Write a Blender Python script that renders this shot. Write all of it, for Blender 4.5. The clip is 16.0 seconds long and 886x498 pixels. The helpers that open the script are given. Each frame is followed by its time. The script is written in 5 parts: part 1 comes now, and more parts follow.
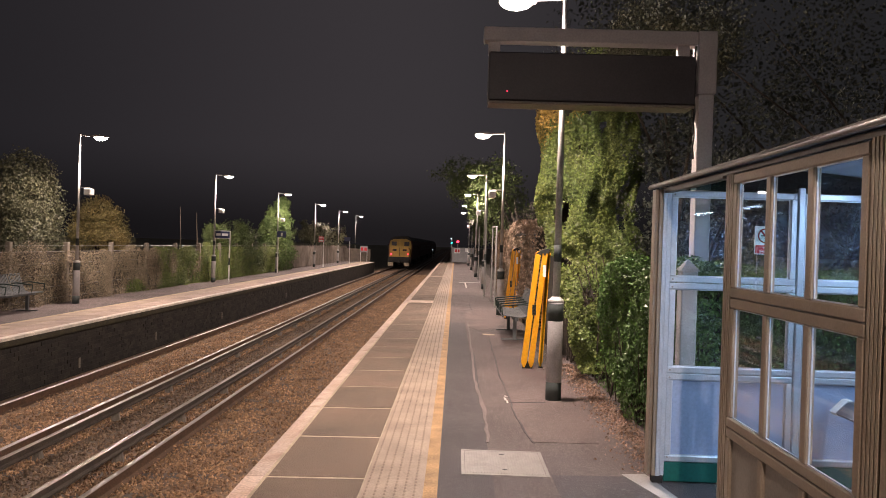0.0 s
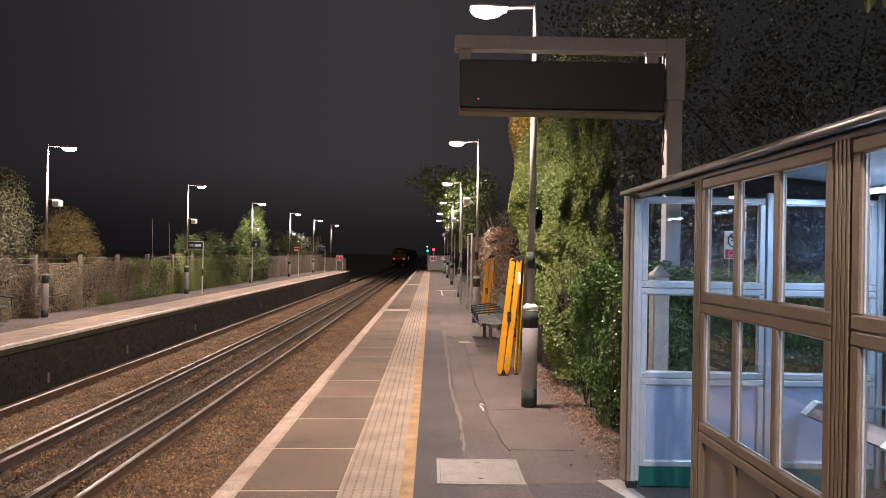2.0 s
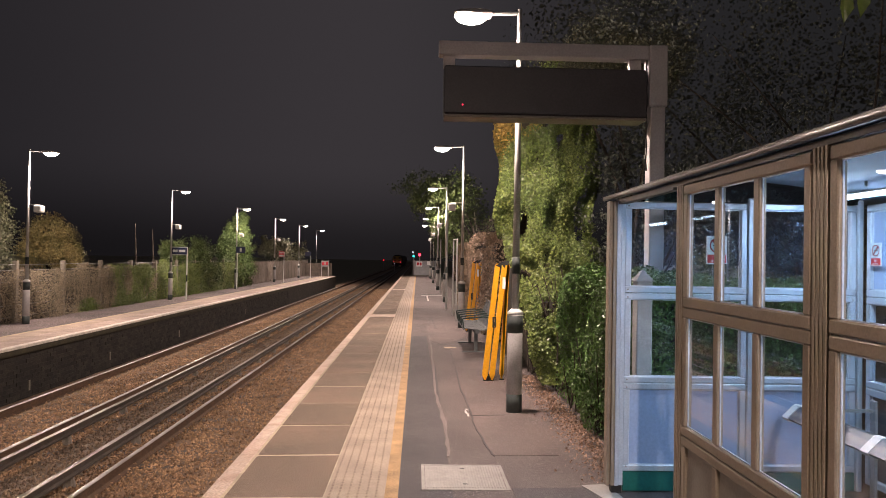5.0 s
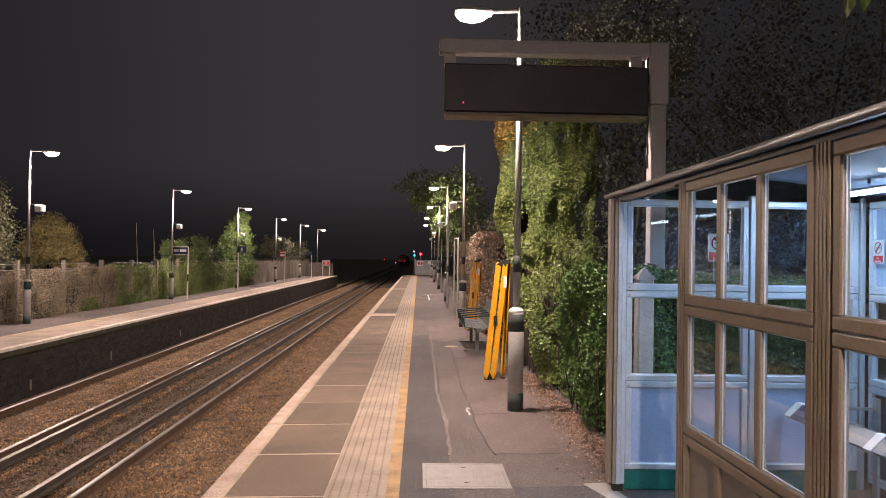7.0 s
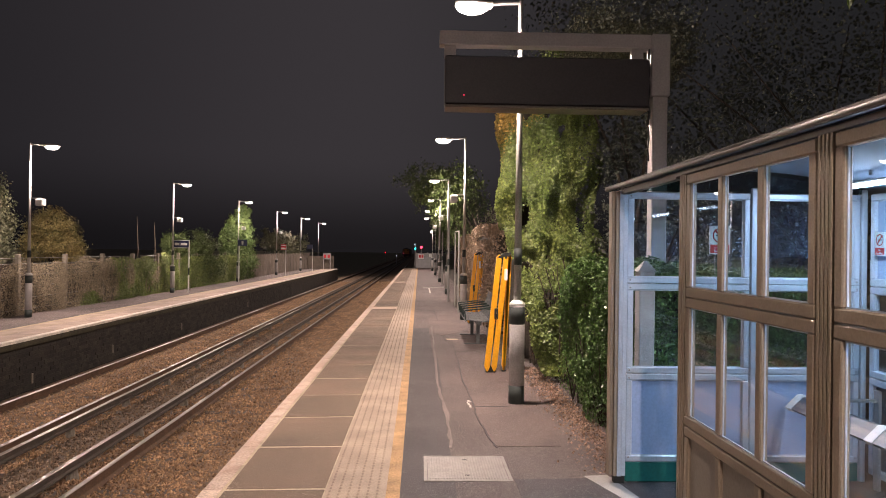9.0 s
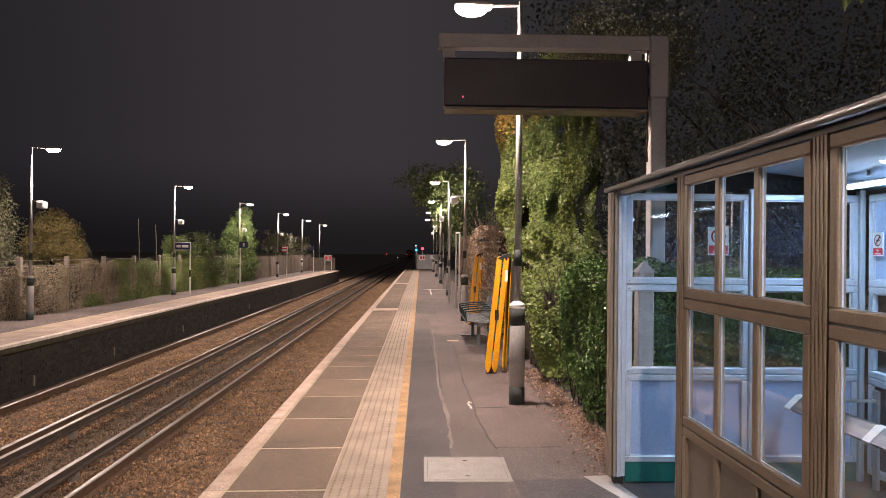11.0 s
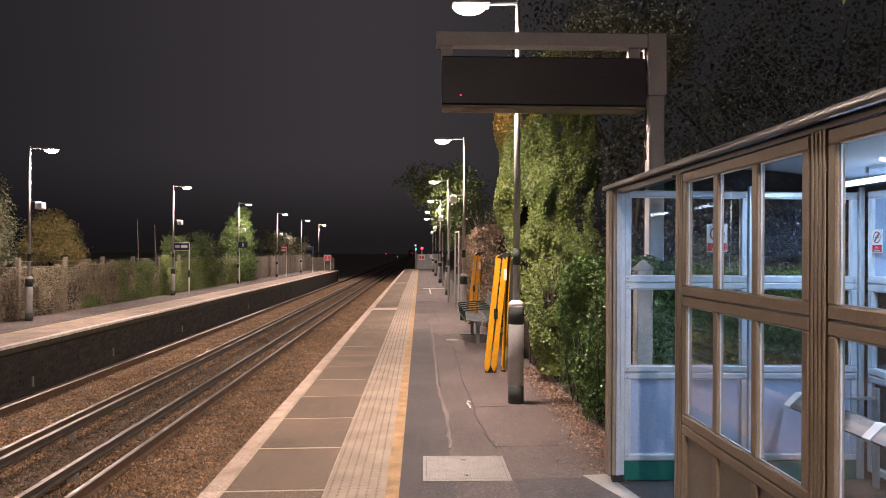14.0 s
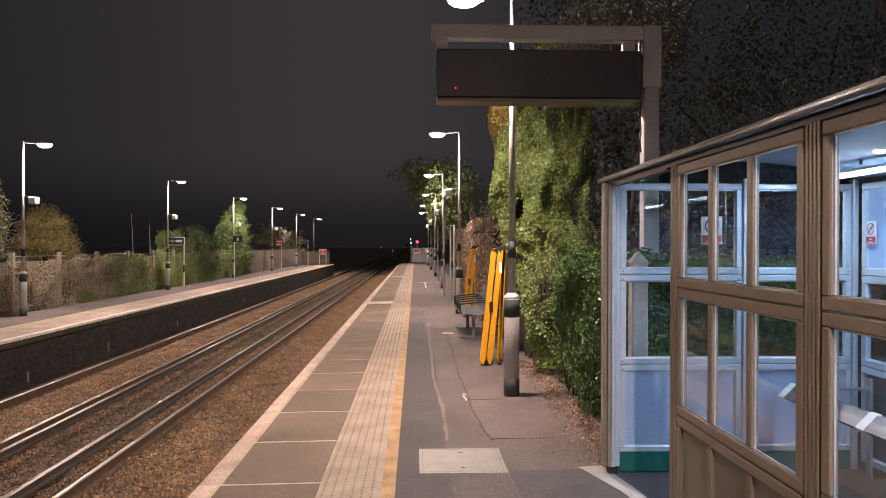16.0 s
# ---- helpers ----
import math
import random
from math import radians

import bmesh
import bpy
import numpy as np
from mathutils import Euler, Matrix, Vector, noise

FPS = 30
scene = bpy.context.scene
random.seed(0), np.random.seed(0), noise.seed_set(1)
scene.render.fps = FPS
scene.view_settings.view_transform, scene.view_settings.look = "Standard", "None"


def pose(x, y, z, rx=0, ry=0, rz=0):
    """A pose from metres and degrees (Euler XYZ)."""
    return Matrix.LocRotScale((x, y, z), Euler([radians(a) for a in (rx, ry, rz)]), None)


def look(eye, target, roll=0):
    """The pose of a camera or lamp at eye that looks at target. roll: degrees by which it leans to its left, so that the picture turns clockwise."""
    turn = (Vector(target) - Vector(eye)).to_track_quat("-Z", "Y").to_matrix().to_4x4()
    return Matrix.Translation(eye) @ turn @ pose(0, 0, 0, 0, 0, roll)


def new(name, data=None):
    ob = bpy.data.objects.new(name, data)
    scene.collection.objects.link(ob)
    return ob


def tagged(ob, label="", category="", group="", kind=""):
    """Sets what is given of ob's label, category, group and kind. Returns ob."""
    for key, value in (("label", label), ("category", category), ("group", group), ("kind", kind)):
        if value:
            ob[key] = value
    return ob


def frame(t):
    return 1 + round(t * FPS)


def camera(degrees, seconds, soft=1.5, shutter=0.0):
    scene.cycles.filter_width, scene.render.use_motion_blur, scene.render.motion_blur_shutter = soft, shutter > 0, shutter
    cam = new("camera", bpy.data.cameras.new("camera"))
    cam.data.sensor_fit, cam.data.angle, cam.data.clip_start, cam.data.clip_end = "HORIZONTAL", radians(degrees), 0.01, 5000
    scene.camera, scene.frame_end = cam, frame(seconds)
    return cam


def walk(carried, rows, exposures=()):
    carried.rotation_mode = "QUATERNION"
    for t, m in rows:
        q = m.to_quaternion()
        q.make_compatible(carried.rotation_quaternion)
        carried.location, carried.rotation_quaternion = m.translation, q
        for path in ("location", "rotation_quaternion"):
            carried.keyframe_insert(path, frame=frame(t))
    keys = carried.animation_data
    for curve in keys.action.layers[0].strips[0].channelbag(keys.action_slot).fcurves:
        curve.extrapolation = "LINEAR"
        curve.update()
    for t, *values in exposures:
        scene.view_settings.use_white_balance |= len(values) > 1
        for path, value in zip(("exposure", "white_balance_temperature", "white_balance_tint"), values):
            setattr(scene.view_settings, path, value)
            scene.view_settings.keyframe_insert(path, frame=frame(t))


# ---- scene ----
cam = camera(62.1, 16.0, soft=0.8)
PATH = [
    (0, (-0.16, 0.035, 1.683), (-0.193, 2.035, 1.671), 1.73),
    (0.5, (-0.141, 0.05, 1.687), (-0.161, 2.05, 1.681), 1.43),
    (1, (-0.135, 0.04, 1.688), (-0.135, 2.04, 1.693), 1.33),
    (1.5, (-0.14, 0.039, 1.689), (-0.119, 2.039, 1.698), 1.23),
    (2, (-0.134, 0.056, 1.685), (-0.103, 2.056, 1.696), 1.03),
    (2.5, (-0.125, 0.069, 1.682), (-0.087, 2.068, 1.693), 0.93),
    (3, (-0.126, 0.05, 1.686), (-0.078, 2.05, 1.699), 0.93),
    (3.5, (-0.126, 0.047, 1.687), (-0.068, 2.046, 1.702), 0.93),
    (4, (-0.122, 0.05, 1.688), (-0.058, 2.048, 1.709), 0.93),
    (6.5, (-0.12, 0.057, 1.688), (-0.05, 2.055, 1.715), 0.93),
    (7, (-0.119, 0.068, 1.679), (-0.053, 2.067, 1.703), 0.83),
    (7.5, (-0.118, 0.073, 1.676), (-0.054, 2.072, 1.693), 0.83),
    (8, (-0.116, 0.071, 1.677), (-0.052, 2.07, 1.69), 0.73),
    (8.5, (-0.113, 0.08, 1.675), (-0.048, 2.078, 1.683), 0.83),
    (9, (-0.118, 0.074, 1.678), (-0.054, 2.073, 1.683), 0.73),
    (11.5, (-0.103, 0.052, 1.68), (-0.045, 2.051, 1.691), 0.43),
    (12, (-0.101, 0.059, 1.679), (-0.047, 2.059, 1.692), 0.23),
    (12.5, (-0.099, 0.057, 1.677), (-0.044, 2.057, 1.689), 0.23),
    (13, (-0.094, 0.063, 1.682), (-0.039, 2.062, 1.693), 0.23),
    (13.5, (-0.097, 0.061, 1.677), (-0.041, 2.06, 1.687), 0.23),
    (14, (-0.095, 0.069, 1.675), (-0.033, 2.068, 1.682), 0.33),
    (14.5, (-0.096, 0.076, 1.675), (-0.034, 2.075, 1.679), 0.13),
    (15, (-0.091, 0.08, 1.675), (-0.025, 2.079, 1.673), 0.03),
    (15.5, (-0.093, 0.075, 1.672), (-0.022, 2.074, 1.665), 0.03),
    (16, (-0.097, 0.067, 1.67), (-0.022, 2.066, 1.66), 0.13),
]
walk(cam, [(t, look(eye, target, roll)) for t, eye, target, roll in PATH])

# ---------- light ----------
world = bpy.data.worlds.new("night")
scene.world = world
world.use_nodes = True
sky_place = world.node_tree.nodes.new("ShaderNodeTexCoord")
sky_axis = world.node_tree.nodes.new("ShaderNodeSeparateXYZ")
sky_side = world.node_tree.nodes.new("ShaderNodeMapRange")
sky_side.inputs["From Min"].default_value = -1.0
sky_ramp = world.node_tree.nodes.new("ShaderNodeValToRGB")
sky_ramp.color_ramp.interpolation = "B_SPLINE"
# night mist, brightest over the lit platforms
for spot, (place, colour) in enumerate(((0.24, (0.0115, 0.0104, 0.0124)), (0.47, (0.0490, 0.0420, 0.0465)), (0.63, (0.0125, 0.0123, 0.0132)))):
    stop = sky_ramp.color_ramp.elements[spot] if spot < 2 else sky_ramp.color_ramp.elements.new(place)
    stop.position, stop.color = place, (*colour, 1)
world.node_tree.links.new(sky_place.outputs["Generated"], sky_axis.inputs[0])
world.node_tree.links.new(sky_axis.outputs["X"], sky_side.inputs["Value"])
world.node_tree.links.new(sky_side.outputs["Result"], sky_ramp.inputs["Fac"])
# thinner light close to the dark horizon
sky_low = world.node_tree.nodes.new("ShaderNodeMapRange")
sky_low.inputs["From Max"].default_value, sky_low.inputs["To Min"].default_value = 0.13, 0.32
sky_low.interpolation_type = "SMOOTHSTEP"
sky_mix = world.node_tree.nodes.new("ShaderNodeVectorMath")
sky_mix.operation = "MULTIPLY"
world.node_tree.links.new(sky_axis.outputs["Z"], sky_low.inputs["Value"])
world.node_tree.links.new(sky_ramp.outputs["Color"], sky_mix.inputs[0])
world.node_tree.links.new(sky_low.outputs["Result"], sky_mix.inputs[1])
world.node_tree.links.new(sky_mix.outputs[0], world.node_tree.nodes["Background"].inputs[0])
world.node_tree.nodes["Background"].inputs[1].default_value = 1.08
scene.view_settings.exposure = 0.0

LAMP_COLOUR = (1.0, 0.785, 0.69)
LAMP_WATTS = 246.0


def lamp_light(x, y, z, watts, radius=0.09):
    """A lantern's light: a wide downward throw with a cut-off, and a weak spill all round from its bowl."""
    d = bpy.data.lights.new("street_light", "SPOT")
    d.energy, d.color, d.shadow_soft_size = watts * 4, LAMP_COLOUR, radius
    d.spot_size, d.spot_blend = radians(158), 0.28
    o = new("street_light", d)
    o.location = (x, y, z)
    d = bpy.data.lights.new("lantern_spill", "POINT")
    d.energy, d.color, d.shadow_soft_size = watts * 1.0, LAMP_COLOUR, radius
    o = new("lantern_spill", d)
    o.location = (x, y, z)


# ---------- materials ----------
def mat(name, colour, rough=0.6, metal=0.0, scale=8.0, vary=0.25, fine=60.0, bump=0.15, spec=0.5, second=None, rand=0.0, island=0.0):
    m = bpy.data.materials.new(name)
    m.use_nodes = True
    nt = m.node_tree
    b = nt.nodes["Principled BSDF"]
    b.inputs["Roughness"].default_value = rough
    b.inputs["Metallic"].default_value = metal
    b.inputs["Specular IOR Level"].default_value = spec
    tc = nt.nodes.new("ShaderNodeTexCoord")
    n1 = nt.nodes.new("ShaderNodeTexNoise")
    n1.inputs["Scale"].default_value = scale
    n1.inputs["Detail"].default_value = 6
    n2 = nt.nodes.new("ShaderNodeTexNoise")
    n2.inputs["Scale"].default_value = fine
    n2.inputs["Detail"].default_value = 3
    geo = nt.nodes.new("ShaderNodeNewGeometry")
    for n in (n1, n2):
        nt.links.new(geo.outputs["Position"] if not rand < 0 else tc.outputs["Object"], n.inputs["Vector"])
    ramp = nt.nodes.new("ShaderNodeValToRGB")
    ramp.color_ramp.elements[0].position, ramp.color_ramp.elements[1].position = 0.3, 0.7
    c2 = second or tuple(c * (1 - vary) for c in colour)
    c1 = colour if second else tuple(min(1, c * (1 + vary * 0.6)) for c in colour)
    ramp.color_ramp.elements[0].color = (*c2, 1)
    ramp.color_ramp.elements[1].color = (*c1, 1)
    nt.links.new(n1.outputs["Fac"], ramp.inputs["Fac"])
    mix = nt.nodes.new("ShaderNodeMixRGB")
    mix.blend_type = "MULTIPLY"
    mix.inputs["Fac"].default_value = min(1, vary * 1.6)
    r2 = nt.nodes.new("ShaderNodeValToRGB")
    r2.color_ramp.elements[0].position, r2.color_ramp.elements[1].position = 0.32, 0.68
    r2.color_ramp.elements[0].color = (0.35, 0.35, 0.35, 1)
    r2.color_ramp.elements[1].color = (1.25, 1.25, 1.25, 1)
    nt.links.new(n2.outputs["Fac"], r2.inputs["Fac"])
    nt.links.new(ramp.outputs["Color"], mix.inputs["Color1"])
    nt.links.new(r2.outputs["Color"], mix.inputs["Color2"])
    out = mix.outputs["Color"]
    if rand > 0 or island > 0:
        if island > 0:
            src = geo.outputs["Random Per Island"]
        else:
            src = nt.nodes.new("ShaderNodeObjectInfo").outputs["Random"]
        amount = max(rand, island)
        mr = nt.nodes.new("ShaderNodeMapRange")
        mr.inputs["To Min"].default_value, mr.inputs["To Max"].default_value = 1 - amount, 1 + amount
        nt.links.new(src, mr.inputs["Value"])
        vm = nt.nodes.new("ShaderNodeMixRGB")
        vm.blend_type = "MULTIPLY"
        vm.inputs["Fac"].default_value = 1
        nt.links.new(out, vm.inputs["Color1"])
        nt.links.new(mr.outputs["Result"], vm.inputs["Color2"])
        out = vm.outputs["Color"]
    nt.links.new(out, b.inputs["Base Color"])
    rr = nt.nodes.new("ShaderNodeMapRange")
    rr.inputs["To Min"].default_value, rr.inputs["To Max"].default_value = max(0.03, rough - 0.12), min(1, rough + 0.12)
    nt.links.new(n1.outputs["Fac"], rr.inputs["Value"])
    nt.links.new(rr.outputs["Result"], b.inputs["Roughness"])
    if bump > 0:
        bp = nt.nodes.new("ShaderNodeBump")
        bp.inputs["Strength"].default_value = bump
        bp.inputs["Distance"].default_value = 0.01
        nt.links.new(n2.outputs["Fac"], bp.inputs["Height"])
        nt.links.new(bp.outputs["Normal"], b.inputs["Normal"])
    return m


def leaf_mat(name, colour, second, rough=0.42, scale=1.6):
    m = mat(name, colour, rough, 0, scale, 0.3, 25, 0.0, 0.5, second, island=0.45)
    b = m.node_tree.nodes["Principled BSDF"]
    b.inputs["Transmission Weight"].default_value = 0.0
    return m


def glow(name, colour, strength):
    m = bpy.data.materials.new(name)
    m.use_nodes = True
    b = m.node_tree.nodes["Principled BSDF"]
    b.inputs["Base Color"].default_value = (*colour, 1)
    b.inputs["Emission Color"].default_value = (*colour, 1)
    b.inputs["Emission Strength"].default_value = strength
    return m


def glass_mat(name, tint, rough=0.02):
    m = bpy.data.materials.new(name)
    m.use_nodes = True
    nt = m.node_tree
    for n in list(nt.nodes):
        if n.type == "BSDF_PRINCIPLED":
            nt.nodes.remove(n)
    t = nt.nodes.new("ShaderNodeBsdfGlass")
    t.inputs["Color"].default_value = (*tint, 1)
    t.inputs["Roughness"].default_value = 0.0
    t.inputs["IOR"].default_value = 1.45
    d = nt.nodes.new("ShaderNodeBsdfDiffuse")
    d.inputs["Color"].default_value = (0.5, 0.52, 0.55, 1)
    geo, no = nt.nodes.new("ShaderNodeNewGeometry"), nt.nodes.new("ShaderNodeTexNoise")
    no.inputs["Scale"].default_value, no.inputs["Detail"].default_value = 7, 8
    nt.links.new(geo.outputs["Position"], no.inputs["Vector"])
    mr = nt.nodes.new("ShaderNodeMapRange")
    mr.inputs["From Min"].default_value, mr.inputs["From Max"].default_value = 0.45, 0.8
    mr.inputs["To Min"].default_value, mr.inputs["To Max"].default_value = 0.004, 0.03
    nt.links.new(no.outputs["Fac"], mr.inputs["Value"])
    dirt = nt.nodes.new("ShaderNodeMixShader")
    nt.links.new(mr.outputs["Result"], dirt.inputs[0])
    nt.links.new(t.outputs[0], dirt.inputs[1])
    nt.links.new(d.outputs[0], dirt.inputs[2])
    nt.links.new(dirt.outputs[0], nt.nodes["Material Output"].inputs[0])
    return m


def speckle(m, colour, scale, amount):
    """Light stone chips strewn in a surface."""
    nt = m.node_tree
    b = nt.nodes["Principled BSDF"]
    src = b.inputs["Base Color"].links[0].from_socket
    v, geo = nt.nodes.new("ShaderNodeTexVoronoi"), nt.nodes.new("ShaderNodeNewGeometry")
    v.inputs["Scale"].default_value = scale
    nt.links.new(geo.outputs["Position"], v.inputs["Vector"])
    sep = nt.nodes.new("ShaderNodeSeparateColor")
    nt.links.new(v.outputs["Color"], sep.inputs[0])
    gt = nt.nodes.new("ShaderNodeMath")
    gt.operation = "GREATER_THAN"
    gt.inputs[1].default_value = 1 - amount
    nt.links.new(sep.outputs[0], gt.inputs[0])
    mix = nt.nodes.new("ShaderNodeMixRGB")
    mix.inputs["Color2"].default_value = (*colour, 1)
    nt.links.new(gt.outputs[0], mix.inputs["Fac"])
    nt.links.new(src, mix.inputs["Color1"])
    nt.links.new(mix.outputs[0], b.inputs["Base Color"])
    return m


ASPHALT = speckle(mat("worn_asphalt", (0.146, 0.112, 0.105), 0.85, 0, 0.8, 0.45, 110, 0.9), (0.31, 0.265, 0.25), 210, 0.09)
ASPHALT_WARM = speckle(mat("pinkish_asphalt", (0.172, 0.128, 0.118), 0.86, 0, 1.0, 0.42, 110, 0.9), (0.33, 0.28, 0.26), 210, 0.09)
ASPHALT_DARK = speckle(mat("dark_asphalt", (0.088, 0.074, 0.075), 0.8, 0, 1.3, 0.42, 120, 0.9), (0.22, 0.20, 0.195), 210, 0.08)
ASPHALT_PALE = speckle(mat("pale_asphalt", (0.215, 0.172, 0.160), 0.88, 0, 1.0, 0.32, 110, 0.9), (0.36, 0.31, 0.29), 210, 0.09)
SLAB = speckle(mat("exposed_slab", (0.203, 0.143, 0.104), 0.85, 0, 1.1, 0.34, 110, 0.9, rand=0.10), (0.38, 0.30, 0.22), 200, 0.09)
# darker buff that puts the blisters' shaded sides into their colour
TACTILE_SHADE = mat("shaded_blister", (0.33, 0.25, 0.19), 0.85, 0, 3, 0.25, 90, 0.2)
THRESHOLD = mat("pale_concrete", (0.40, 0.38, 0.36), 0.85, 0, 2, 0.25, 90, 0.4)
MORTAR = mat("pale_mortar", (0.57, 0.465, 0.33), 0.9, 0, 5, 0.3, 80, 0.3)
COPING = mat("worn_white_edge", (0.74, 0.60, 0.50), 0.8, 0, 5, 0.35, 60, 0.3, second=(0.52, 0.36, 0.27), rand=0.1)
TACTILE = mat("buff_tactile", (0.42, 0.325, 0.25), 0.8, 0, 3, 0.22, 90, 0.25, rand=0.03)
YELLOW_LINE = mat("faded_yellow_line", (0.50, 0.300, 0.135), 0.75, 0, 4, 0.4, 70, 0.25)
FADED_LINE = mat("worn_pale_yellow_line", (0.50, 0.385, 0.25), 0.8, 0, 4, 0.3, 70, 0.2)
WHITE_LINE = mat("white_line", (0.65, 0.6, 0.55), 0.8, 0, 6, 0.35, 60, 0.2)
COVER = mat("galvanised_cover", (0.26, 0.235, 0.215), 0.55, 0.2, 7, 0.25, 60, 0.15)
BALLAST = mat("brown_ballast", (0.205, 0.130, 0.080), 0.9, 0, 3, 0.45, 35, 1.0)
STONES = mat("ballast_stones", (0.47, 0.30, 0.175), 0.85, 0, 2, 0.35, 60, 0.3, second=(0.22, 0.135, 0.078), island=0.45)
RAIL_TOP = mat("polished_rail", (0.42, 0.38, 0.34), 0.46, 1.0, 4, 0.15, 60, 0.05)
BALLAST_DARK = mat("dark_ballast", (0.15, 0.105, 0.072), 0.85, 0, 3, 0.45, 35, 1.0)
STONES_DARK = mat("dark_stones", (0.27, 0.185, 0.12), 0.8, 0, 2, 0.35, 60, 0.3, second=(0.12, 0.082, 0.055), island=0.45)
RAIL_SOOT = mat("sooty_conductor_web", (0.072, 0.054, 0.041), 0.8, 0.2, 6, 0.35, 60, 0.4)
RAIL_CONTACT = mat("worn_contact_face", (0.24, 0.205, 0.17), 0.5, 1.0, 4, 0.2, 60, 0.05)
RAIL_RUST = mat("rusty_rail", (0.13, 0.075, 0.045), 0.8, 0.2, 6, 0.35, 60, 0.4)
SLEEPER = mat("dirty_sleeper", (0.12, 0.095, 0.08), 0.9, 0, 4, 0.35, 50, 0.4, rand=0.15)
INSULATOR = mat("pot_insulator", (0.2, 0.17, 0.14), 0.5, 0, 8, 0.2, 60, 0.1)
BRICK_DARK = mat("sooty_brick", (0.05, 0.042, 0.034), 0.9, 0, 2.5, 0.5, 30, 0.6, rand=0.3)
MOSSY = mat("mossy_ledge", (0.055, 0.048, 0.026), 0.9, 0, 5, 0.4, 50, 0.5)
GALV = mat("galvanised_steel", (0.42, 0.41, 0.40), 0.45, 0.4, 5, 0.2, 60, 0.06)
COL_GREY = mat("grey_column_paint", (0.36, 0.34, 0.33), 0.72, 0, 5, 0.15, 60, 0.06)
COL_BAND = mat("dark_green_band", (0.045, 0.056, 0.053), 0.75, 0, 6, 0.2, 60, 0.05)
WHITE_PAINT = mat("white_paint", (0.75, 0.74, 0.72), 0.45, 0, 6, 0.1, 60, 0.04)
BRONZE = mat("bronze_frame", (0.35, 0.285, 0.215), 0.42, 0.35, 9, 0.12, 90, 0.05)
BRONZE_PANEL = mat("grey_brown_panel", (0.29, 0.255, 0.21), 0.5, 0.1, 2, 0.12, 70, 0.04)
SILVER = mat("silver_frame", (0.62, 0.66, 0.72), 0.35, 0.4, 9, 0.1, 80, 0.04)
BLUE_PANEL = mat("pale_blue_panel", (0.34, 0.43, 0.62), 0.45, 0, 2, 0.1, 50, 0.03)
DARK_PANEL = mat("dark_grey_panel", (0.085, 0.095, 0.115), 0.4, 0, 2, 0.12, 50, 0.03)
GREEN_KICK = mat("green_kick_board", (0.012, 0.13, 0.105), 0.4, 0, 4, 0.15, 50, 0.03)
PERCH = mat("brushed_perch_metal", (0.070, 0.088, 0.118), 0.4, 0.3, 6, 0.12, 80, 0.04)
COPING_FAR = mat("white_painted_edge", (0.78, 0.70, 0.62), 0.8, 0, 5, 0.25, 60, 0.2, rand=0.08)
ROUGH_GRASS = mat("dry_rough_grass", (0.26, 0.235, 0.16), 0.95, 0, 1.5, 0.4, 30, 0.6)
ROOF = mat("brown_roof_sheet", (0.12, 0.10, 0.085), 0.4, 0.3, 4, 0.2, 60, 0.05)
CEILING = mat("blue_grey_soffit", (0.22, 0.28, 0.37), 0.6, 0, 4, 0.1, 60, 0.03)
GUTTER = mat("dark_bronze_gutter", (0.12, 0.098, 0.075), 0.42, 0.2, 9, 0.2, 90, 0.06)
PINK_SLAB = mat("pinkish_paving_slab", (0.44, 0.335, 0.28), 0.9, 0, 3, 0.3, 60, 0.25, rand=0.15)
POLE_GREY = mat("weathered_pole", (0.43, 0.42, 0.40), 0.65, 0, 5, 0.2, 60, 0.06)
GLASS = glass_mat("clear_glass", (0.93, 0.95, 0.97))
TINTED = glass_mat("tinted_glass", (0.30, 0.42, 0.45))
YELLOW = mat("yellow_paint", (0.86, 0.40, 0.012), 0.42, 0, 4, 0.12, 40, 0.04)
BLACK = mat("black_rubber", (0.02, 0.02, 0.02), 0.6, 0, 8, 0.2, 60, 0.1)
DISPLAY_BOX = mat("dark_display_case", (0.042, 0.037, 0.040), 0.5, 0, 3, 0.2, 60, 0.03)
SIGN_GREY = mat("grey_mast_paint", (0.44, 0.41, 0.40), 0.5, 0, 4, 0.12, 60, 0.04)
BENCH_GREEN = mat("dark_green_arm", (0.010, 0.030, 0.025), 0.65, 0, 8, 0.2, 60, 0.05)
BENCH_METAL = mat("dull_seat_steel", (0.13, 0.14, 0.145), 0.7, 0.15, 8, 0.15, 60, 0.05)
CONCRETE = mat("concrete_post", (0.24, 0.21, 0.17), 0.9, 0, 5, 0.25, 60, 0.3, rand=0.1)
TIMBER = mat("weathered_board", (0.20, 0.165, 0.135), 0.85, 0, 3, 0.3, 40, 0.3, rand=0.2)
SIGN_BLUE = mat("navy_sign_face", (0.02, 0.03, 0.10), 0.4, 0, 4, 0.1, 50, 0.0)
SIGN_RED = mat("red_sign_face", (0.60, 0.015, 0.03), 0.4, 0, 4, 0.1, 50, 0.0)
SIGN_WHITE = mat("white_sign_face", (0.8, 0.8, 0.8), 0.4, 0, 4, 0.05, 50, 0.0)
HUT_GREY = mat("grey_steel_gate", (0.33, 0.33, 0.34), 0.5, 0.2, 4, 0.15, 60, 0.05)
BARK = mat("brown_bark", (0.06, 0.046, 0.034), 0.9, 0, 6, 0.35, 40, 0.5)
# earth colour, also on the blocks that imitate shade inside hedges and ivy
SOIL_AND_SHADE = mat("dark_soil_and_shade", (0.05, 0.04, 0.03), 0.95, 0, 1.5, 0.4, 30, 0.6)
